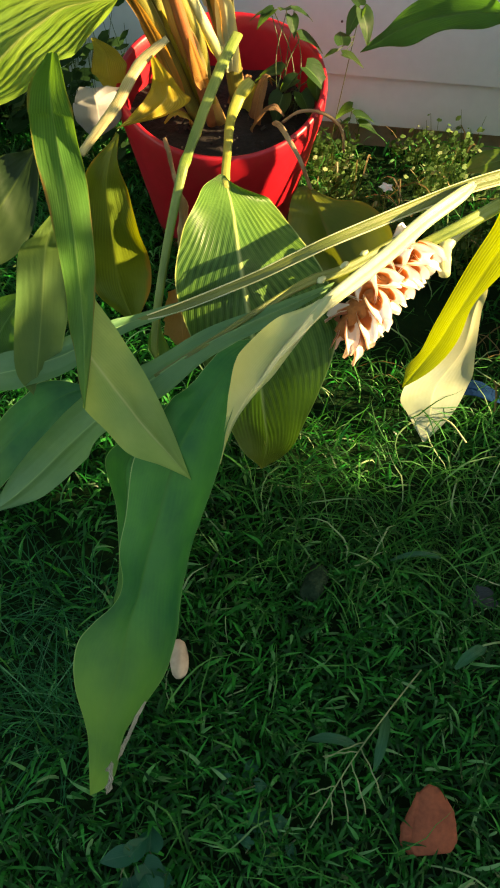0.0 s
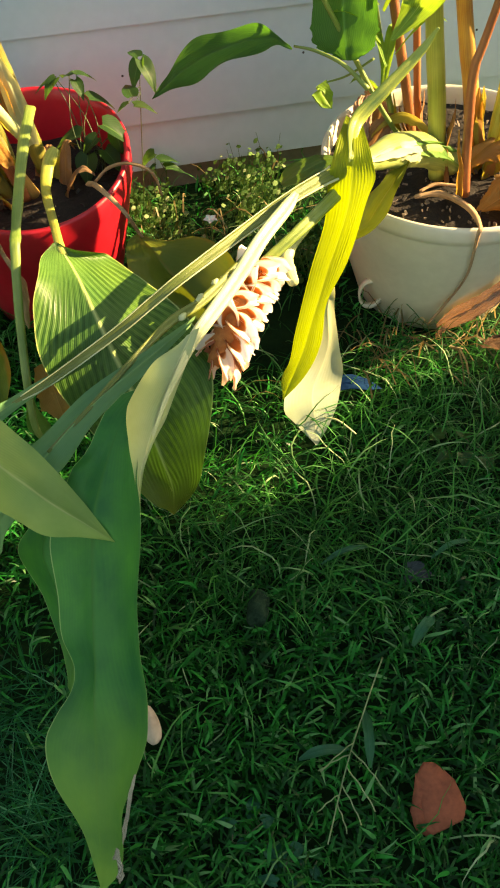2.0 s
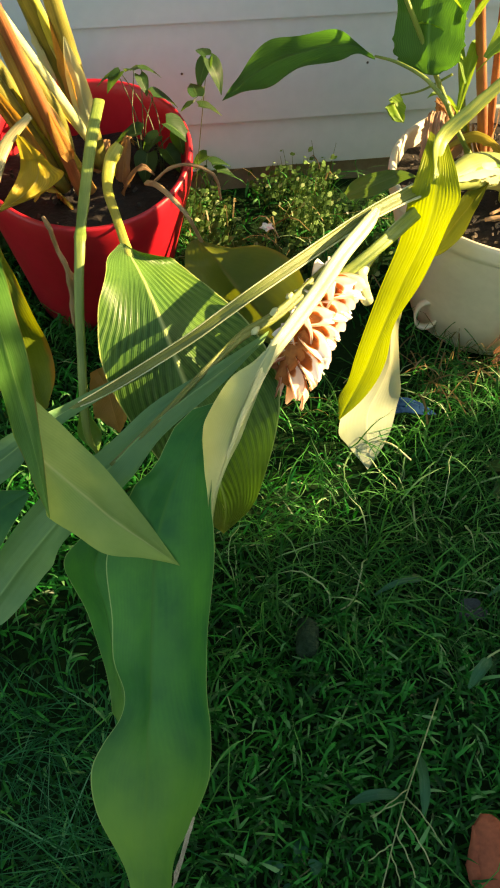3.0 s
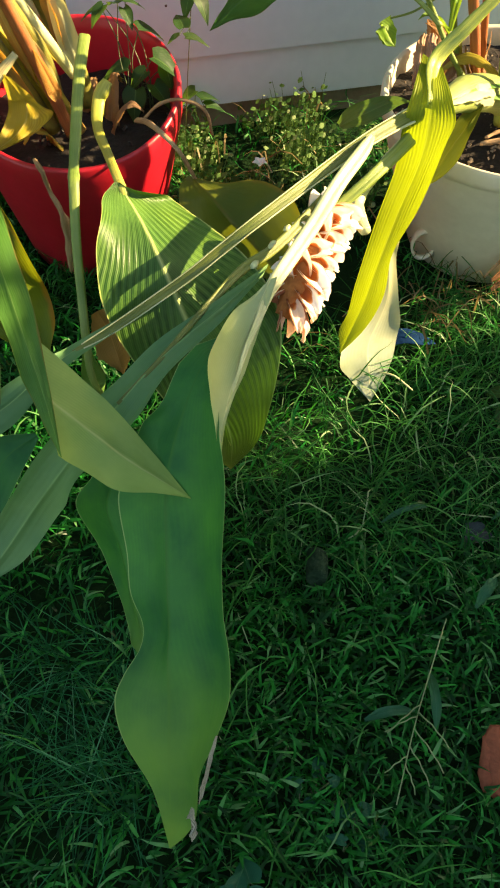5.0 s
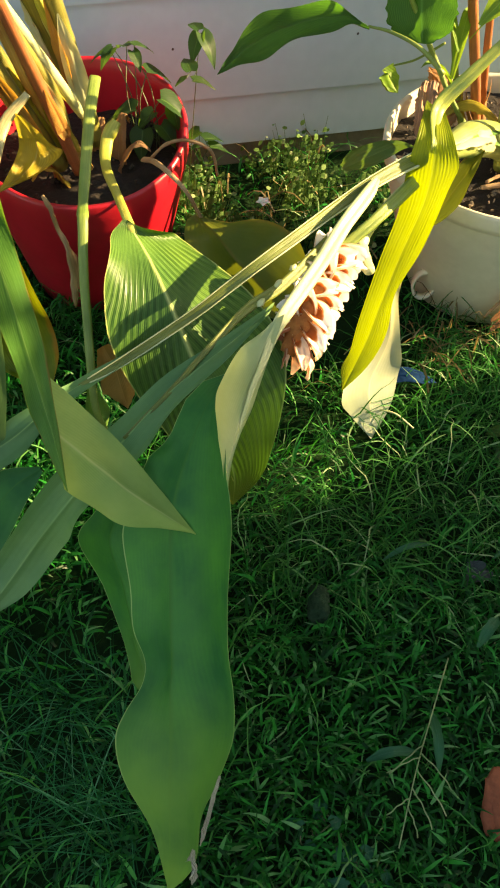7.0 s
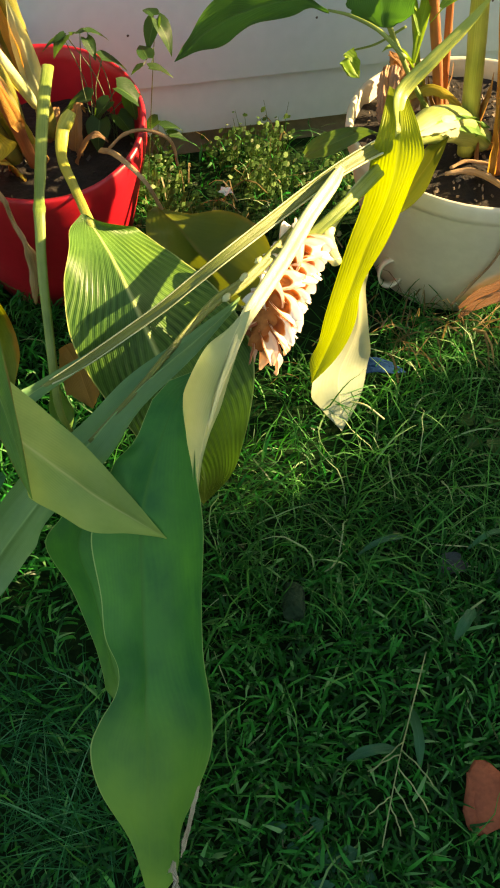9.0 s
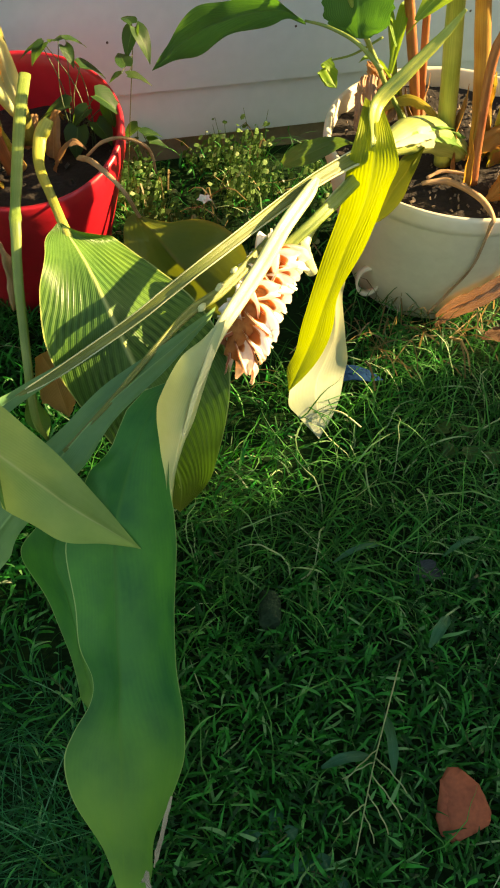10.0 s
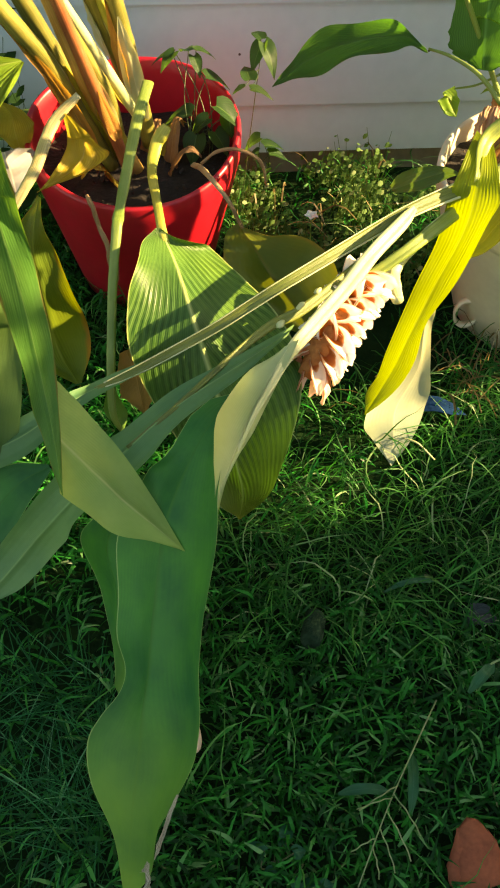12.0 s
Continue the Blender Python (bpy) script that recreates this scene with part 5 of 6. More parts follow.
for shape, k in ((SHAPE_LITTER, 61), (SHAPE_LITTER_C, 64)):
    tagged(part("fallen_leaf", blade(shape, 0.002, 3, -0.6, 0.006, 50, 20, seed=k, ragged=0.45, slant=0.1), LEAF_PINK), "dry pinkish-brown sheath leaning against the cream pot", "fallen leaf")
SHAPE_LITTER_B = [(0.665, 1.405, 0.055, 110, 0.004, 0, -70, 0.004, 0), (0.70, 1.405, 0.062, 110, 0.016, 10, -70, 0.018, -20), (0.755, 1.40, 0.066, 105, 0.020, 10, -75, 0.022, -25), (0.83, 1.41, 0.055, 105, 0.006, 0, -75, 0.006, 0)]
tagged(part("fallen_leaf", blade(SHAPE_LITTER_B, 0.0012, 6, 0.3, 0.006, seed=62, ragged=0.4), LEAF_BROWN), "dry brown leaf lying in the grass", "fallen leaf")


def chips(n, r, z, seed, cx, cy):
    """Bark chips and crumbs on the soil."""
    rnd = random.Random(seed)
    bm = bmesh.new()
    for _ in range(n):
        a, q = rnd.uniform(0, 6.283), r * math.sqrt(rnd.random())
        m = pose(cx + q * math.cos(a), cy + q * math.sin(a), z + 0.004, rnd.uniform(0, 360), rnd.uniform(0, 360), rnd.uniform(0, 360))
        s = rnd.uniform(0.0015, 0.0055)
        bmesh.ops.create_cube(bm, size=1, matrix=m @ Matrix.Diagonal((s * 1.6, s, s * 0.5, 1)))
    return bm


tagged(part("bark_chips", chips(300, 0.185, 0.252, 5, 0.664, 1.64), BARK_PALE, smooth=False), "loose bark chips on the potting soil", "bark chips", kind="stuff")
tagged(part("bark_chips", chips(70, 0.15, 0.232, 6, -0.015, 1.785), BARK, smooth=False), "dark bark crumbs on the potting soil", "bark chips", kind="stuff")


# ---- weeds ----
def heart(length, width, bend, seed):
    grid = []
    for j in range(9):
        v = j / 8
        w = width * math.sin(math.pi * (0.12 + 0.88 * v) ** 0.75) * (1 if v < 1 else 0) + 0.0003
        row = []
        for i in range(-4, 5):
            u = i / 4
            row.append(Vector((w * u, length * v - 0.12 * length * abs(u) * (1 - v), -bend * length * v * v + 0.35 * w * abs(u) + 0.002 * noise.noise((u, v * 3, seed)))))
        grid.append(row)
    return sheet(grid)


def vine(label, base, leaves, mat, seed, climbing=False):
    """A weed with a stalk to each leaf, from the base or, climbing, from the first leaf's place. leaves: place, length, width, heading, pitch."""
    plant = thing("weed", label, "weed", base)
    for k, (x, y, z, length, width, head, tip) in enumerate(leaves):
        b, e = Vector(base), Vector((x, y, z))
        if climbing and k:
            b = Vector(base).lerp(Vector(leaves[0][:3]), min(0.97, z / leaves[0][2] - 0.03))
        b = b + Vector((0.02 * math.sin(k * 1.9), 0.015 * math.cos(k * 2.3), 0)) * (0 if climbing else min(1, len(leaves) / 10))
        mid = b.lerp(e, 0.5) + Vector((0.012 * math.sin(k * 2.1), 0.012 * math.cos(k * 1.7), 0.012)) * (0.2 if climbing else 1)
        grow("stalk", stalk([(*b, 0.0004), (*mid, 0.00035), (*e, 0.0003)], 6, 12), STEM_WEED, plant)
        ob = part("leaf", heart(length * 1.12, width * 1.15, 0.35, seed + k), mat, plant)
        ob.matrix_parent_inverse = Matrix.Translation(-Vector(base))
        ob.matrix_basis = pose(x, y, z, tip, 0, head)
    return plant


vine("dull green weed with broad leaves at the wall's foot", (0.205, 2.03, 0.0), (
    (0.206, 2.035, 0.105, 0.035, 0.015, 100, -20), (0.215, 2.03, 0.090, 0.04, 0.015, -70, -5), (0.20, 2.03, 0.075, 0.035, 0.014, 60, -30), (0.225, 2.025, 0.075, 0.04, 0.015, -80, -10)), LEAF_WEED, 170)
vine("dark green creeping weed rooted in the red pot", (0.085, 1.80, 0.235), (
    (0.046, 1.888, 0.355, 0.036, 0.010, 80, -12), (0.050, 1.885, 0.360, 0.034, 0.010, 130, -18), (0.072, 1.886, 0.36, 0.036, 0.011, 20, -8), (0.084, 1.884, 0.362, 0.034, 0.010, -70, -14), (0.080, 1.880, 0.355, 0.03, 0.009, 200, -25),
    (0.098, 1.850, 0.335, 0.042, 0.017, -75, -16), (0.112, 1.795, 0.318, 0.046, 0.021, -110, -22), (0.079, 1.790, 0.27, 0.042, 0.017, 160, -35), (0.108, 1.790, 0.275, 0.036, 0.017, -140, -25),
    (0.072, 1.820, 0.29, 0.045, 0.020, 80, -10), (0.100, 1.805, 0.29, 0.034, 0.015, 110, -20), (0.045, 1.84, 0.26, 0.035, 0.015, 60, -10), (0.13, 1.80, 0.30, 0.032, 0.015, -160, -45)), LEAF_WEED, 70)
vine("thin climbing weed in front of the wall", (0.16, 1.93, 0.0), (
    (0.191, 1.885, 0.372, 0.042, 0.012, 140, -38), (0.193, 1.88, 0.374, 0.048, 0.013, 215, -40), (0.189, 1.885, 0.378, 0.030, 0.010, 20, 10), (0.168, 1.84, 0.335, 0.030, 0.012, 10, 25), (0.170, 1.835, 0.322, 0.035, 0.010, -95, -8), (0.160, 1.838, 0.325, 0.02, 0.006, 100, -10)), LEAF_WEED, 90, True)
vine("small broad-leaved seedling in the grass", (0.612, 0.89, 0.0), (
    (0.605, 0.918, 0.06, 0.034, 0.011, -20, -10), (0.594, 0.90, 0.055, 0.030, 0.010, 80, -15), (0.585, 0.878, 0.045, 0.030, 0.011, 120, -10), (0.612, 0.872, 0.06, 0.034, 0.011, 190, -20), (0.630, 0.895, 0.06, 0.034, 0.011, -80, -10), (0.620, 0.922, 0.07, 0.034, 0.011, -50, -5), (0.593, 0.946, 0.085, 0.036, 0.013, 10, -8), (0.585, 0.930, 0.070, 0.036, 0.013, 60, -8), (0.578, 0.911, 0.055, 0.036, 0.013, 100, -8), (0.593, 0.911, 0.060, 0.036, 0.013, -60, -8)), LEAF_SEEDLING, 110)
vine("teal-green broad-leaved weed in the shaded lawn", (0.037, 0.653, 0.0), tuple((0.037 + (0.012 + 0.022 * ((k * 3) % 7) / 7) * math.cos(k * 1.1 + 0.4 * (k % 2)), 0.653 + (0.012 + 0.022 * ((k * 5) % 7) / 7) * math.sin(k * 1.1), 0.032 + 0.008 * (k % 3), 0.022 + 0.012 * ((k * 2) % 5) / 5, 0.010 + 0.003 * (k % 2), math.degrees(k * 1.7) - 90, -18 + 8 * (k % 3)) for k in range(9)), LEAF_TEALWEED, 150)
vine("teal-green broad-leaved weed in the shaded lawn", (0.135, 0.756, 0.0), tuple((0.135 + (0.010 + 0.016 * ((k * 3) % 7) / 7) * math.cos(k * 1.3 + 0), 0.756 + (0.010 + 0.018 * ((k * 5) % 7) / 7) * math.sin(k * 1.3 + 0), 0.022 + 0.006 * (k % 3), 0.013 + 0.009 * ((k * 2) % 5) / 5, 0.005 + 0.002 * (k % 2), math.degrees(k * 1.3) - 90, -15 + 8 * (k % 3)) for k in range(7)), LEAF_TEALWEED, 190)
vine("teal-green broad-leaved weed in the shaded lawn", (0.170, 0.705, 0.0), tuple((0.170 + (0.010 + 0.016 * ((k * 3) % 7) / 7) * math.cos(k * 1.3 + 1), 0.705 + (0.010 + 0.018 * ((k * 5) % 7) / 7) * math.sin(k * 1.3 + 1), 0.022 + 0.006 * (k % 3), 0.013 + 0.009 * ((k * 2) % 5) / 5, 0.005 + 0.002 * (k % 2), math.degrees(k * 1.3) - 90, -15 + 8 * (k % 3)) for k in range(7)), LEAF_TEALWEED, 200)
vine("dark seedling with round leaves in the grass", (0.56, 1.235, 0.0), (
    (0.545, 1.25, 0.04, 0.022, 0.011, 60, -10), (0.57, 1.24, 0.04, 0.022, 0.011, -40, -10), (0.56, 1.21, 0.04, 0.022, 0.011, 180, -10), (0.54, 1.22, 0.035, 0.02, 0.010, 120, -10), (0.59, 1.20, 0.035, 0.024, 0.011, 200, -10)), LEAF_WEED, 130)


def herb(n, x0, x1, y0, y1, seed, tall, leaf=1.0, mat=None):
    """Low herbs with small round leaves on thin stalks."""
    rnd = random.Random(seed)
    verts, faces = [], []
    for _ in range(n):
        x, y = rnd.uniform(x0, x1), rnd.uniform(y0, y1)
        if (x - RED_AT[0]) ** 2 + (y - RED_AT[1]) ** 2 < 0.19 ** 2 or (x - WHITE_AT[0]) ** 2 + (y - WHITE_AT[1]) ** 2 < 0.215 ** 2:
            continue
        if noise.noise((x * 9, y * 9, seed)) < -0.05:
            continue
        h = rnd.uniform(0.15, 1) ** 1.5 * tall * (1 + 0.6 * noise.noise((x * 9, y * 9, 2)))
        lean = Vector((rnd.uniform(-0.3, 0.3), rnd.uniform(-0.3, 0.3), 1)) * h
        foot = Vector((x, y, 0))
        w = Vector((0.0007, 0, 0))
        i = len(verts)
        verts += [foot - w, foot + w, foot + lean + w * 0.6, foot + lean - w * 0.6]
        faces.append((i, i + 1, i + 2, i + 3))
        for q in range(rnd.randint(2, 5)):
            f = rnd.uniform(0.4, 1)
            r = rnd.uniform(0.0028, 0.0072) * leaf
            a = rnd.uniform(0, 6.283)
            c = foot + lean * f + Vector((math.cos(a), math.sin(a), 0.2)) * r * 1.3
            nrm = Vector((rnd.uniform(-0.6, 0.6), rnd.uniform(-0.8, 0.4), 1)).normalized()
            e1 = nrm.orthogonal().normalized()
            e2 = nrm.cross(e1)
            i = len(verts)
            verts += [c + (e1 * math.cos(k * 1.0472) * (1.25 if k % 3 == 0 else 0.9) + e2 * math.sin(k * 1.0472) * 0.8) * r + nrm * 0.0012 * (k % 2) for k in range(6)]
            faces.append(tuple(range(i, i + 6)))
    me = bpy.data.meshes.new("herbs")
    me.from_pydata(verts, [], faces)
    me.materials.append(mat or HERB)
    return new("herbs", me)


tagged(herb(1300, 0.10, 0.56, 1.66, 2.05, 3, 0.11), "patch of low weeds with small round leaves by the wall", "weeds", kind="stuff")
tagged(herb(90, 0.14, 0.36, 1.60, 1.78, 5, 0.07), "low weeds with small round leaves beside the red pot", "weeds", kind="stuff")
tagged(herb(120, -0.42, -0.16, 1.5, 2.0, 9, 0.06), "low weeds beside the red pot", "weeds", kind="stuff")

tagged(herb(900, -0.95, -0.20, 1.84, 2.06, 13, 0.40, 2.6, HERB_SHADED), "tall weeds growing against the wall, shade put into their colour", "weeds", kind="stuff")

flower = thing("wild_flower", "tiny white five-petalled flower among the weeds", "flower", (0.275, 1.75, 0.0))
grow("stalk", stalk([(0.275, 1.75, 0.0, 0.0008), (0.274, 1.745, 0.07, 0.0007), (0.269, 1.728, 0.150, 0.0006)], 6, 10), STEM_GREEN, flower)
for k in range(5):
    ob = part("petal", heart(0.013, 0.0062, 0.1, k), PETAL, flower)
    ob.matrix_parent_inverse = Matrix.Translation(-Vector((0.275, 1.75, 0.0)))
    ob.matrix_basis = pose(0.269, 1.728, 0.150, 0, 0, 20) @ pose(0, 0, 0, 0, 0, 72 * k) @ pose(0, 0.001, 0, 20, 0, 0)


# ---- things lying in the grass ----
def slab(outline, thick, seed):
    """A broken, slightly bent plate with chipped edges, from its corners."""
    bm = bmesh.new()
    ring = []
    for (x0, y0), (x1, y1) in zip(outline, outline[1:] + outline[:1]):
        for q in (0.0, 0.2, 0.4, 0.6, 0.8):
            k = 0.0011 * noise.noise((x0 * 90 + q * 5, y0 * 90, seed))
            ring.append((x0 + (x1 - x0) * q + k, y0 + (y1 - y0) * q - k))
    levels = []
    for z, inset in ((0, 0.95), (thick * 0.3, 1.0), (thick * 0.8, 0.985), (thick, 0.93)):
        levels.append([bm.verts.new((x * inset, y * inset, z - 5.5 * x * x + 0.0012 * noise.noise((x * 70, y * 70, seed)))) for x, y in ring])
    n = len(ring)
    for lo, hi in zip(levels, levels[1:]):
        for i in range(n):
            bm.faces.new((lo[i], lo[(i + 1) % n], hi[(i + 1) % n], hi[i]))
    for level, z, turn in ((levels[-1], thick, 1), (levels[0], 0, -1)):
        inner = [bm.verts.new((v.co.x * 0.5, v.co.y * 0.5, z - 1.4 * v.co.x ** 2 + 0.001 * noise.noise((v.co.x * 60, v.co.y * 60, seed + 3)))) for v in level]
        mid = bm.verts.new((0, 0, z))
        for i in range(n):
            j = (i + 1) % n
            for f in ((level[i], level[j], inner[j], inner[i]), (inner[i], inner[j], mid)):
                bm.faces.new(f if turn > 0 else f[::-1])
    return bm


CLAY_EDGE = [(-0.002, 0.039), (0.012, 0.034), (0.026, 0.010), (0.028, -0.020), (0.018, -0.033), (-0.022, -0.037), (-0.031, -0.024), (-0.029, -0.008), (-0.021, 0.008), (-0.015, 0.028)]
clay = tagged(part("pot_shard", slab(CLAY_EDGE, 0.011, 4), CLAY), "broken terracotta shard lying in the grass", "pot shard")
part("rim", stalk([(-0.013, 0.029, 0.006, 0.003), (-0.018, 0.012, 0.006, 0.006), (-0.026, -0.006, 0.003, 0.008), (-0.029, -0.022, 0.001, 0.008), (-0.023, -0.036, 0.001, 0.004)], 12, 24, 0, 0.25, flat=0.7, face=Vector((0, 0, 1))), CLAY, clay)
clay.matrix_world = pose(0.351, 0.746, 0.032, 12, -4, 4)
pebble = tagged(part("pebble", lump((0.0125, 0.025, 0.011), 3, 0.12), STONE), "oval pale stone lying in the grass", "stone")
pebble.matrix_world = pose(0.036, 0.900, 0.036, 14, 0, 10)
cork = tagged(part("wood_piece", turned([(0.0005, -0.026), (0.012, -0.026), (0.0145, -0.023), (0.0150, 0.0), (0.0142, 0.022), (0.012, 0.0255), (0.0005, 0.026)], 24, warp=lambda a, r, z: Vector((0.0012 * noise.noise((math.cos(a) * 2, math.sin(a) * 2, z * 90)), 0, 0.0015 * math.sin(2 * a)))), WOOD), "small dark piece of wood in the grass", "wood piece")
cork.matrix_world = pose(0.2, 1.027, 0.032, 68, 0, -16)
SHAPE_GREY = [(0.405, 1.022, 0.03, 90, 0.003, 0, -90, 0.003, 0), (0.418, 1.028, 0.035, 95, 0.018, 15, -85, 0.014, 20), (0.435, 1.032, 0.033, 90, 0.012, 25, -90, 0.015, 10), (0.448, 1.030, 0.026, 90, 0.001, 0, -90, 0.001, 0)]
tagged(part("fallen_leaf", blade(SHAPE_GREY, 0, 3, 0.5, 0.004, 20, 6, ragged=0.5, seed=63), LEAF_GREY), "crumpled grey leaf in the grass", "fallen leaf")
SCRAP_EDGE = [(-0.040, 0.015), (-0.005, 0.014), (0.020, 0.006), (0.046, -0.008), (0.020, -0.013), (-0.010, -0.010), (-0.040, -0.013)]
bluebit = tagged(part("plastic_scrap", slab(SCRAP_EDGE, 0.002, 11), BLUE), "blue plastic scrap lying in the grass", "plastic scrap")
bluebit.matrix_world = pose(0.442, 1.382, 0.047, 26, 6, -6)


def strap(x, y, z, head, length, width, rise=0.0):
    c, s = math.cos(radians(head)), math.sin(radians(head))
    rows = [(x + c * length * q, y + s * length * q, z + rise * math.sin(math.pi * q) + 0.004 * math.sin(q * 5), head + 90, width * min(1, 5 * (1 - q)) * min(1, 0.3 + 4 * q), 12, head - 90, width * min(1, 5 * (1 - q)) * min(1, 0.3 + 4 * q), 12) for q in (0, 0.25, 0.5, 0.75, 1)]
    return blade(rows, 0.0003, 4, 0.3, 0.001, 18, 4, seed=int(x * 900))


for x, y, z, head, length, width in ((0.284, 0.791, 0.038, 78, 0.074, 0.006), (0.383, 0.927, 0.038, 40, 0.057, 0.007), (0.204, 0.818, 0.040, 0, 0.063, 0.006), (0.59, 1.14, 0.055, 0, 0.075, 0.0055), (0.585, 1.02, 0.045, 38, 0.12, 0.006), (0.45, 1.045, 0.04, 15, 0.07, 0.004), (0.30, 1.07, 0.04, 10, 0.08, 0.004)):
    tagged(part("grass_blade", strap(x, y, z, head, length, width, 0.012), LEAF_STRAP), "broad pale loose blade lying on the lawn", "grass blade", group="loose blades on the lawn")

tagged(part("twig", stalk([(0.369, 1.316, 0.055, 0.0013), (0.388, 1.300, 0.06, 0.0014), (0.41, 1.276, 0.05, 0.0011)], 6, 14, 0, 0.3), STEM_PALE), "short bleached twig lying on the grass", "twig")
culm = thing("seed_head", "dry grass culm with thin side branches lying on the lawn", "seed head", (0.339, 0.918, 0.03))
CULM = [(0.339, 0.918, 0.045, 0.0010), (0.300, 0.862, 0.055, 0.0009), (0.256, 0.796, 0.055, 0.0008), (0.213, 0.721, 0.040, 0.0006)]
grow("culm", stalk(CULM, 6, 24), STEM_CULM, culm)
for q, a, ln in ((0.58, 205, 0.05), (0.62, 190, 0.04), (0.6, 300, 0.05), (0.68, 292, 0.055), (0.76, 285, 0.045), (0.84, 278, 0.03), (0.8, 200, 0.03)):
    bx, by, bz, _ = glide(CULM, 50)[int(q * 50)]
    c, s = math.cos(radians(a)), math.sin(radians(a))
    rows = [(bx + c * ln * f - s * 0.0005 * (-1) ** k, by + s * ln * f + c * 0.0005 * (-1) ** k, bz + 0.004 * math.sin(3 * f) - 0.012 * f * f, 0.0005 - 0.0002 * f) for k, f in enumerate((0, 0.2, 0.4, 0.6, 0.8, 1.0))]
    grow("branch", stalk(rows, 5, 20), STEM_CULM, culm)


# ---- the lawn ----
def lawn(n, seed, long, wide=False):
    """Blades as bent tapered ribbons. long: thin arching ones, else short broad ones lying flat."""
    rng = np.random.default_rng(seed)
    x, y = rng.uniform(-0.75, 1.35, n), rng.uniform(0.25, 2.05, n)
    if wide:
        x, y = rng.uniform(-3.6, 3.0, n), rng.uniform(-2.2, 2.05, n)
    pots = ((x - RED_AT[0]) ** 2 + (y - RED_AT[1]) ** 2 > 0.13 ** 2) & ((x - WHITE_AT[0]) ** 2 + (y - WHITE_AT[1]) ** 2 > 0.145 ** 2)
    bare = np.exp(-(((x - 0.33) / 0.2) ** 2 + ((y - 1.58) / 0.16) ** 2))
    if long:
        bare = np.maximum(bare, 0.95 * np.exp(-(((x - 0.25) / 0.075) ** 4 + ((y - 1.34) / 0.09) ** 4)))
    patch = np.array([noise.noise((a * 5, b * 5, seed)) for a, b in zip(x, y)])
    if long:
        want = 0.05 + 0.08 * np.clip((y - 0.9) / 0.2, 0, 1) + 1.25 * np.exp(-(((x - 0.48) / 0.38) ** 4 + ((y - 1.24) / 0.22) ** 4)) + 0.1 * np.exp(-(((x + 0.14) / 0.17) ** 2 + ((y - 0.83) / 0.2) ** 2)) + 0.06 * np.exp(-(((y - 1.9) / 0.15) ** 2)) + 0.35 * patch
    else:
        want = 1.0 - 0.9 * np.clip((y - 0.99) / 0.18, 0, 1) * np.clip((x - 0.04) / 0.14, 0.2, 1) + 0.35 * patch
    want = want * (1 - 0.72 * np.exp(-(((x + 0.14) / 0.14) ** 4 + ((y - 0.93) / 0.22) ** 4)))
    for cx, cy, cr in ((0.352, 0.745, 0.036), (0.036, 0.898, 0.022), (0.2, 1.027, 0.02), (0.43, 1.027, 0.022), (0.445, 1.395, 0.03), (0.353, 1.275, 0.04), (0.36, 1.32, 0.03)):
        pots &= (x - cx) ** 2 + (y - cy) ** 2 > cr ** 2
    if wide:
        pots &= (x < -0.72) | (x > 1.32) | (y < 0.28)
        bare = 0 * bare
        want = 0.9 + 0.3 * patch
    keep = pots & (rng.random(n) < want * (1 - 0.85 * bare))
    x, y, patch = x[keep], y[keep], patch[keep]
    n = len(x)
    head = rng.uniform(0, 6.283, n)
    if long:
        length, width, seg = rng.uniform(0.05, 0.16, n), rng.uniform(0.0006, 0.0013, n), 8
        rise0, fall = rng.uniform(0.6, 1.5, n), rng.uniform(0.9, 3.6, n)
    else:
        length, width, seg = rng.uniform(0.015, 0.048, n), rng.uniform(0.0008, 0.0025, n), 5
        rise0, fall = rng.uniform(0.1, 1.45, n), rng.uniform(0.5, 2.8, n)
    if wide:
        length, width = length * 1.7, width * 2.2
    z0 = rng.uniform(0.0, 0.012, n) if long else rng.uniform(0.0, 0.030, n)
    pos = np.stack([x, y, z0], 1)
    verts = np.zeros((n, seg + 1, 2, 3))
    twist = rng.uniform(-0.8, 0.8, n)
    for k in range(seg + 1):
        f = k / seg
        pitch = rise0 - fall * f
        w = width * (np.clip((1 - f) * 2.2, 0.06, 1) if long else max(0.06, math.sin(math.pi * (0.12 + 0.88 * f) ** 0.8)))
        side = np.stack([-np.sin(head + 0.3 * twist), np.cos(head + 0.3 * twist), np.sin(twist) * 0.7], 1) * w[:, None]
        verts[:, k, 0], verts[:, k, 1] = pos - side, pos + side
        step = (length / seg)[:, None]
        pos = pos + step * np.stack([np.cos(head) * np.cos(pitch), np.sin(head) * np.cos(pitch), np.sin(pitch)], 1)
        pos[:, 2] = np.maximum(pos[:, 2], 0.002)
        head = head + rng.normal(0, 0.26 if long else 0.15, n)
    base = np.arange(n)[:, None] * (2 * (seg + 1))
    quads = np.concatenate([base + np.array([[2 * k, 2 * k + 1, 2 * k + 3, 2 * k + 2]]) for k in range(seg)])
    me = bpy.data.meshes.new("grass")
    me.from_pydata(verts.reshape(-1, 3), [], quads)
    me.materials.append(GRASS_LONG if long else GRASS)
    return new("grass", me)


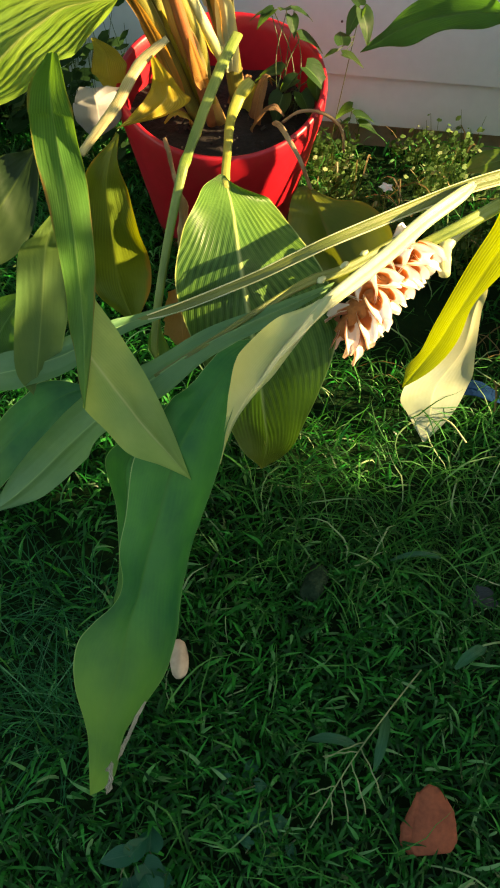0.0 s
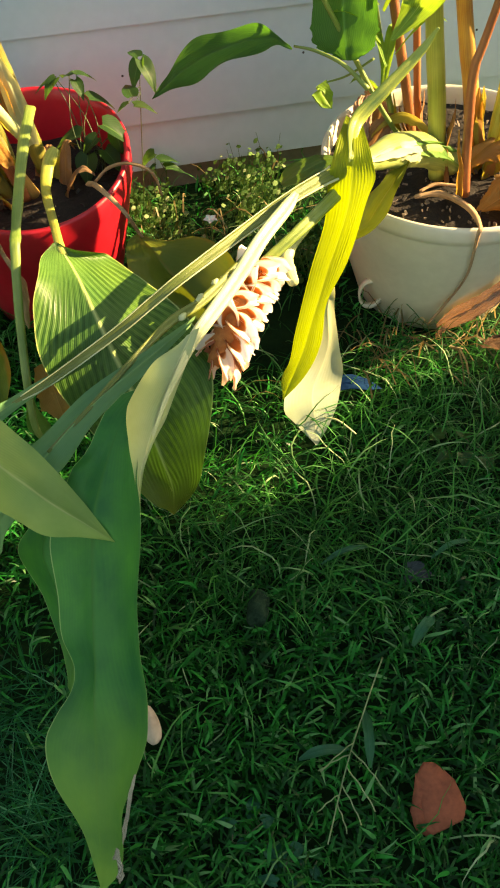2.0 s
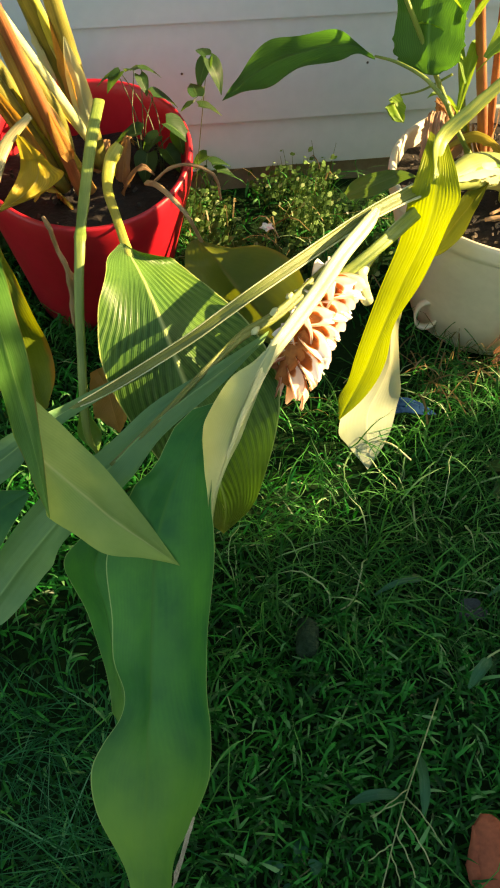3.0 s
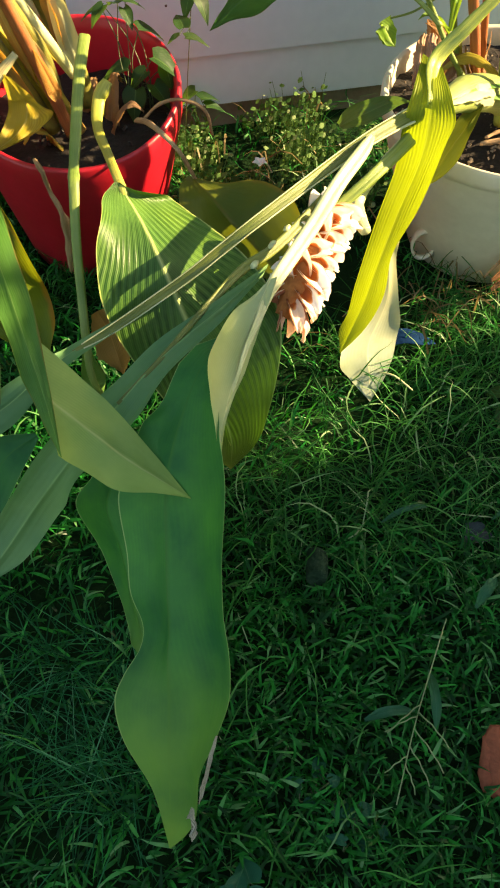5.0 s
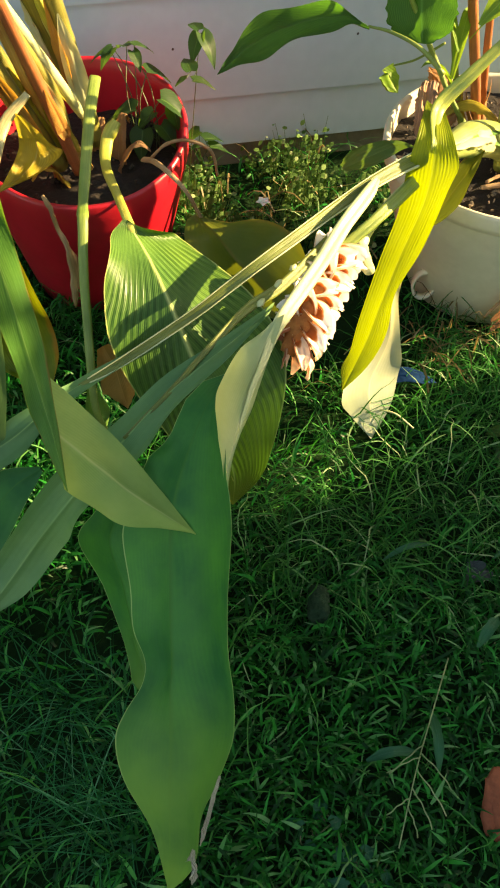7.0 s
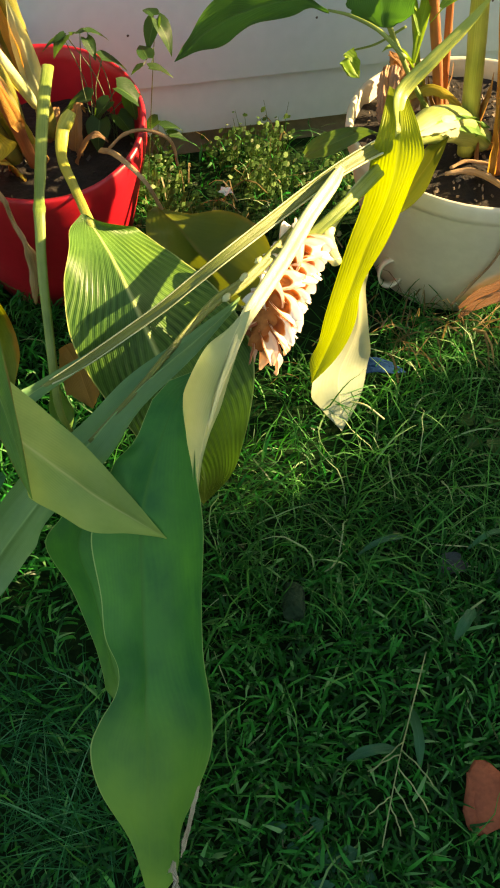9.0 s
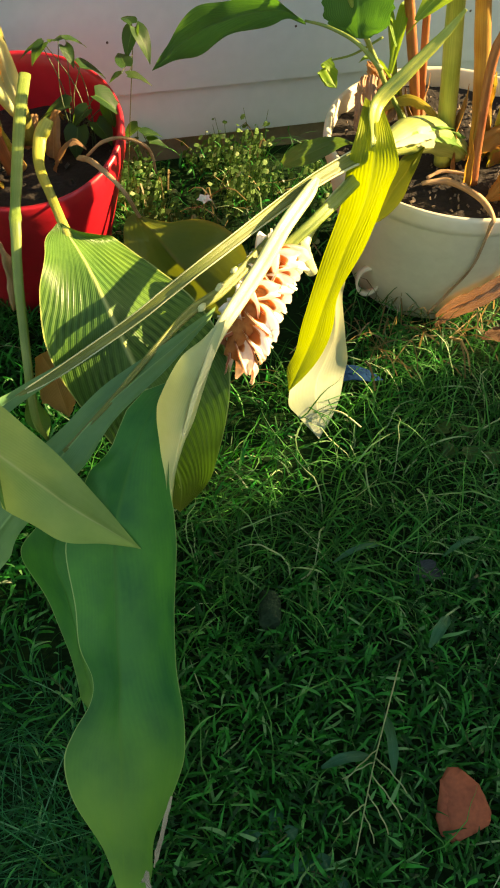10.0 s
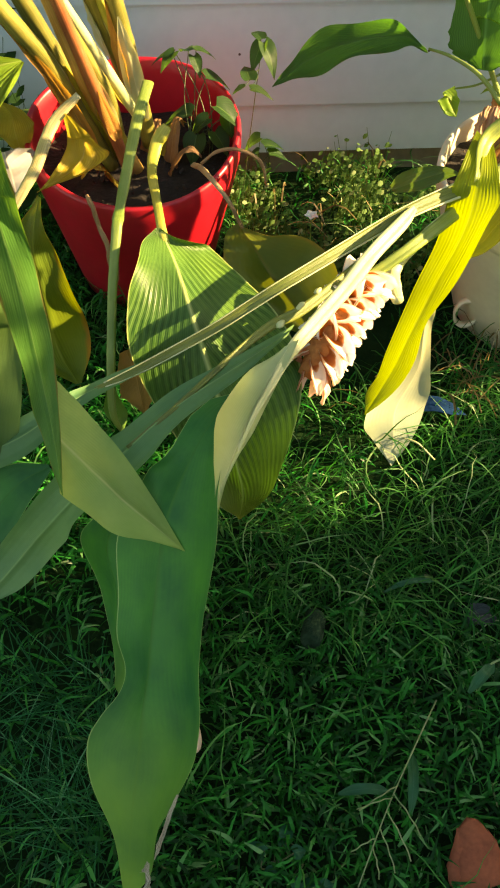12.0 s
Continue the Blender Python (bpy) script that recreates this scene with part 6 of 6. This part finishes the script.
def tuft(n, seed, cx, cy, spread):
    """Fine wiry blades that fan out low over the lawn from a few crowns."""
    rng = np.random.default_rng(seed)
    crown = rng.integers(0, 7, n)
    angle, reach = crown * 0.9 + 0.4, spread * (0.25 + 0.12 * (crown % 4))
    x, y = cx + reach * np.cos(angle) + rng.normal(0, 0.018, n), cy + 1.4 * reach * np.sin(angle) + rng.normal(0, 0.018, n)
    head = rng.normal(3.0, 1.3, n)
    length, width, seg = rng.uniform(0.06, 0.17, n), rng.uniform(0.0004, 0.0008, n), 7
    rise0, fall = rng.uniform(0.3, 1.2, n), rng.uniform(0.6, 1.9, n)
    pos = np.stack([x, y, rng.uniform(0.0, 0.012, n)], 1)
    verts = np.zeros((n, seg + 1, 2, 3))
    for k in range(seg + 1):
        f = k / seg
        pitch = rise0 - fall * f
        side = np.stack([-np.sin(head), np.cos(head), 0 * head], 1) * (width * max(0.08, min(1, (1 - f) * 2.5)))[:, None]
        verts[:, k, 0], verts[:, k, 1] = pos - side, pos + side
        pos = pos + (length / seg)[:, None] * np.stack([np.cos(head) * np.cos(pitch), np.sin(head) * np.cos(pitch), np.sin(pitch)], 1)
        pos[:, 2] = np.maximum(pos[:, 2], 0.004)
        head = head + rng.normal(0, 0.05, n)
    base = np.arange(n)[:, None] * (2 * (seg + 1))
    quads = np.concatenate([base + np.array([[2 * k, 2 * k + 1, 2 * k + 3, 2 * k + 2]]) for k in range(seg)])
    me = bpy.data.meshes.new("grass")
    me.from_pydata(verts.reshape(-1, 3), [], quads)
    me.materials.append(GRASS_WIRY)
    return new("grass", me)


tagged(tuft(340, 24, -0.10, 0.88, 0.16), "tuft of fine wiry blue-green grass", "grass", kind="stuff")
tagged(lawn(92000, 21, False), "short broad-bladed green lawn", "grass", kind="stuff")
tagged(lawn(30000, 22, True), "thin long grass blades standing out of the lawn", "grass", kind="stuff")
tagged(lawn(90000, 23, False, True), "lawn going on round the pots", "grass", kind="stuff")


# ---- dry stalks, and an unseen hedge added to keep the sun off the front of the lawn ----
def straw(n, seed, cx, cy, sx, sy):
    """Dry fallen grass stalks."""
    rng = random.Random(seed)
    verts, faces = [], []
    for _ in range(n):
        x, y, a = rng.gauss(cx, sx), rng.gauss(cy, sy), rng.uniform(0, 6.283)
        if (x - WHITE_AT[0]) ** 2 + (y - WHITE_AT[1]) ** 2 < 0.15 ** 2:
            continue
        ln, w, z = rng.uniform(0.03, 0.10), rng.uniform(0.0006, 0.0016), rng.uniform(0.01, 0.05)
        d, side, rise = Vector((math.cos(a), math.sin(a), 0)), Vector((-math.sin(a), math.cos(a), 0.4)) * w, rng.uniform(-0.01, 0.05)
        i = len(verts)
        for q in range(5):
            p = Vector((x, y, z)) + d * ln * q / 4 + Vector((0, 0, rise * math.sin(q * 0.75)))
            verts += [p - side, p + side]
        faces += [(i + 2 * q, i + 2 * q + 1, i + 2 * q + 3, i + 2 * q + 2) for q in range(4)]
    me = bpy.data.meshes.new("straw")
    me.from_pydata(verts, [], faces)
    me.materials.append(STRAW)
    return new("straw", me)


tagged(straw(90, 41, 0.58, 1.46, 0.13, 0.025), "dry brown grass stalks round the foot of the pot", "straw", kind="stuff")
tagged(straw(40, 42, 0.33, 1.85, 0.14, 0.10), "dry grass stalks among the weeds", "straw", kind="stuff")


# Added leaves out of view; brink shapes where their shade on the lawn ends.
def hedge(n, seed):
    rng = random.Random(seed)
    verts, faces = [], []
    while len(faces) < n:
        p = Vector((rng.uniform(3.0, 3.9), rng.uniform(-3.0, 1.55), rng.uniform(0.0, 3.0)))
        brink = 1.145 + 0.035 * max(0, min(1, (1.56 - p.z) / 0.12)) + 1.6 * max(0, min(0.16, 1.25 - p.z)) + 0.05 * math.exp(-((p.z - 1.6) / 0.1) ** 2) + 0.12 * noise.noise(p * 3)
        if p.y > brink - 0.17 and rng.random() < ((p.y - brink + 0.17) / 0.28) ** 0.8:
            continue
        r = rng.uniform(0.06, 0.11)
        nrm = Vector((rng.uniform(-1, 1), rng.uniform(-1, 1), rng.uniform(-0.4, 1))).normalized()
        a = nrm.orthogonal().normalized()
        b = nrm.cross(a)
        i = len(verts)
        verts += [p - a * r, p + b * r * 0.5, p + a * r, p - b * r * 0.5]
        faces.append((i, i + 1, i + 2, i + 3))
    me = bpy.data.meshes.new("hedge")
    me.from_pydata(verts, [], faces)
    me.materials.append(HERB)
    return new("hedge", me)


tagged(hedge(26000, 31), "unseen leafy screen added to shade the front of the lawn", "hedge", kind="stuff")
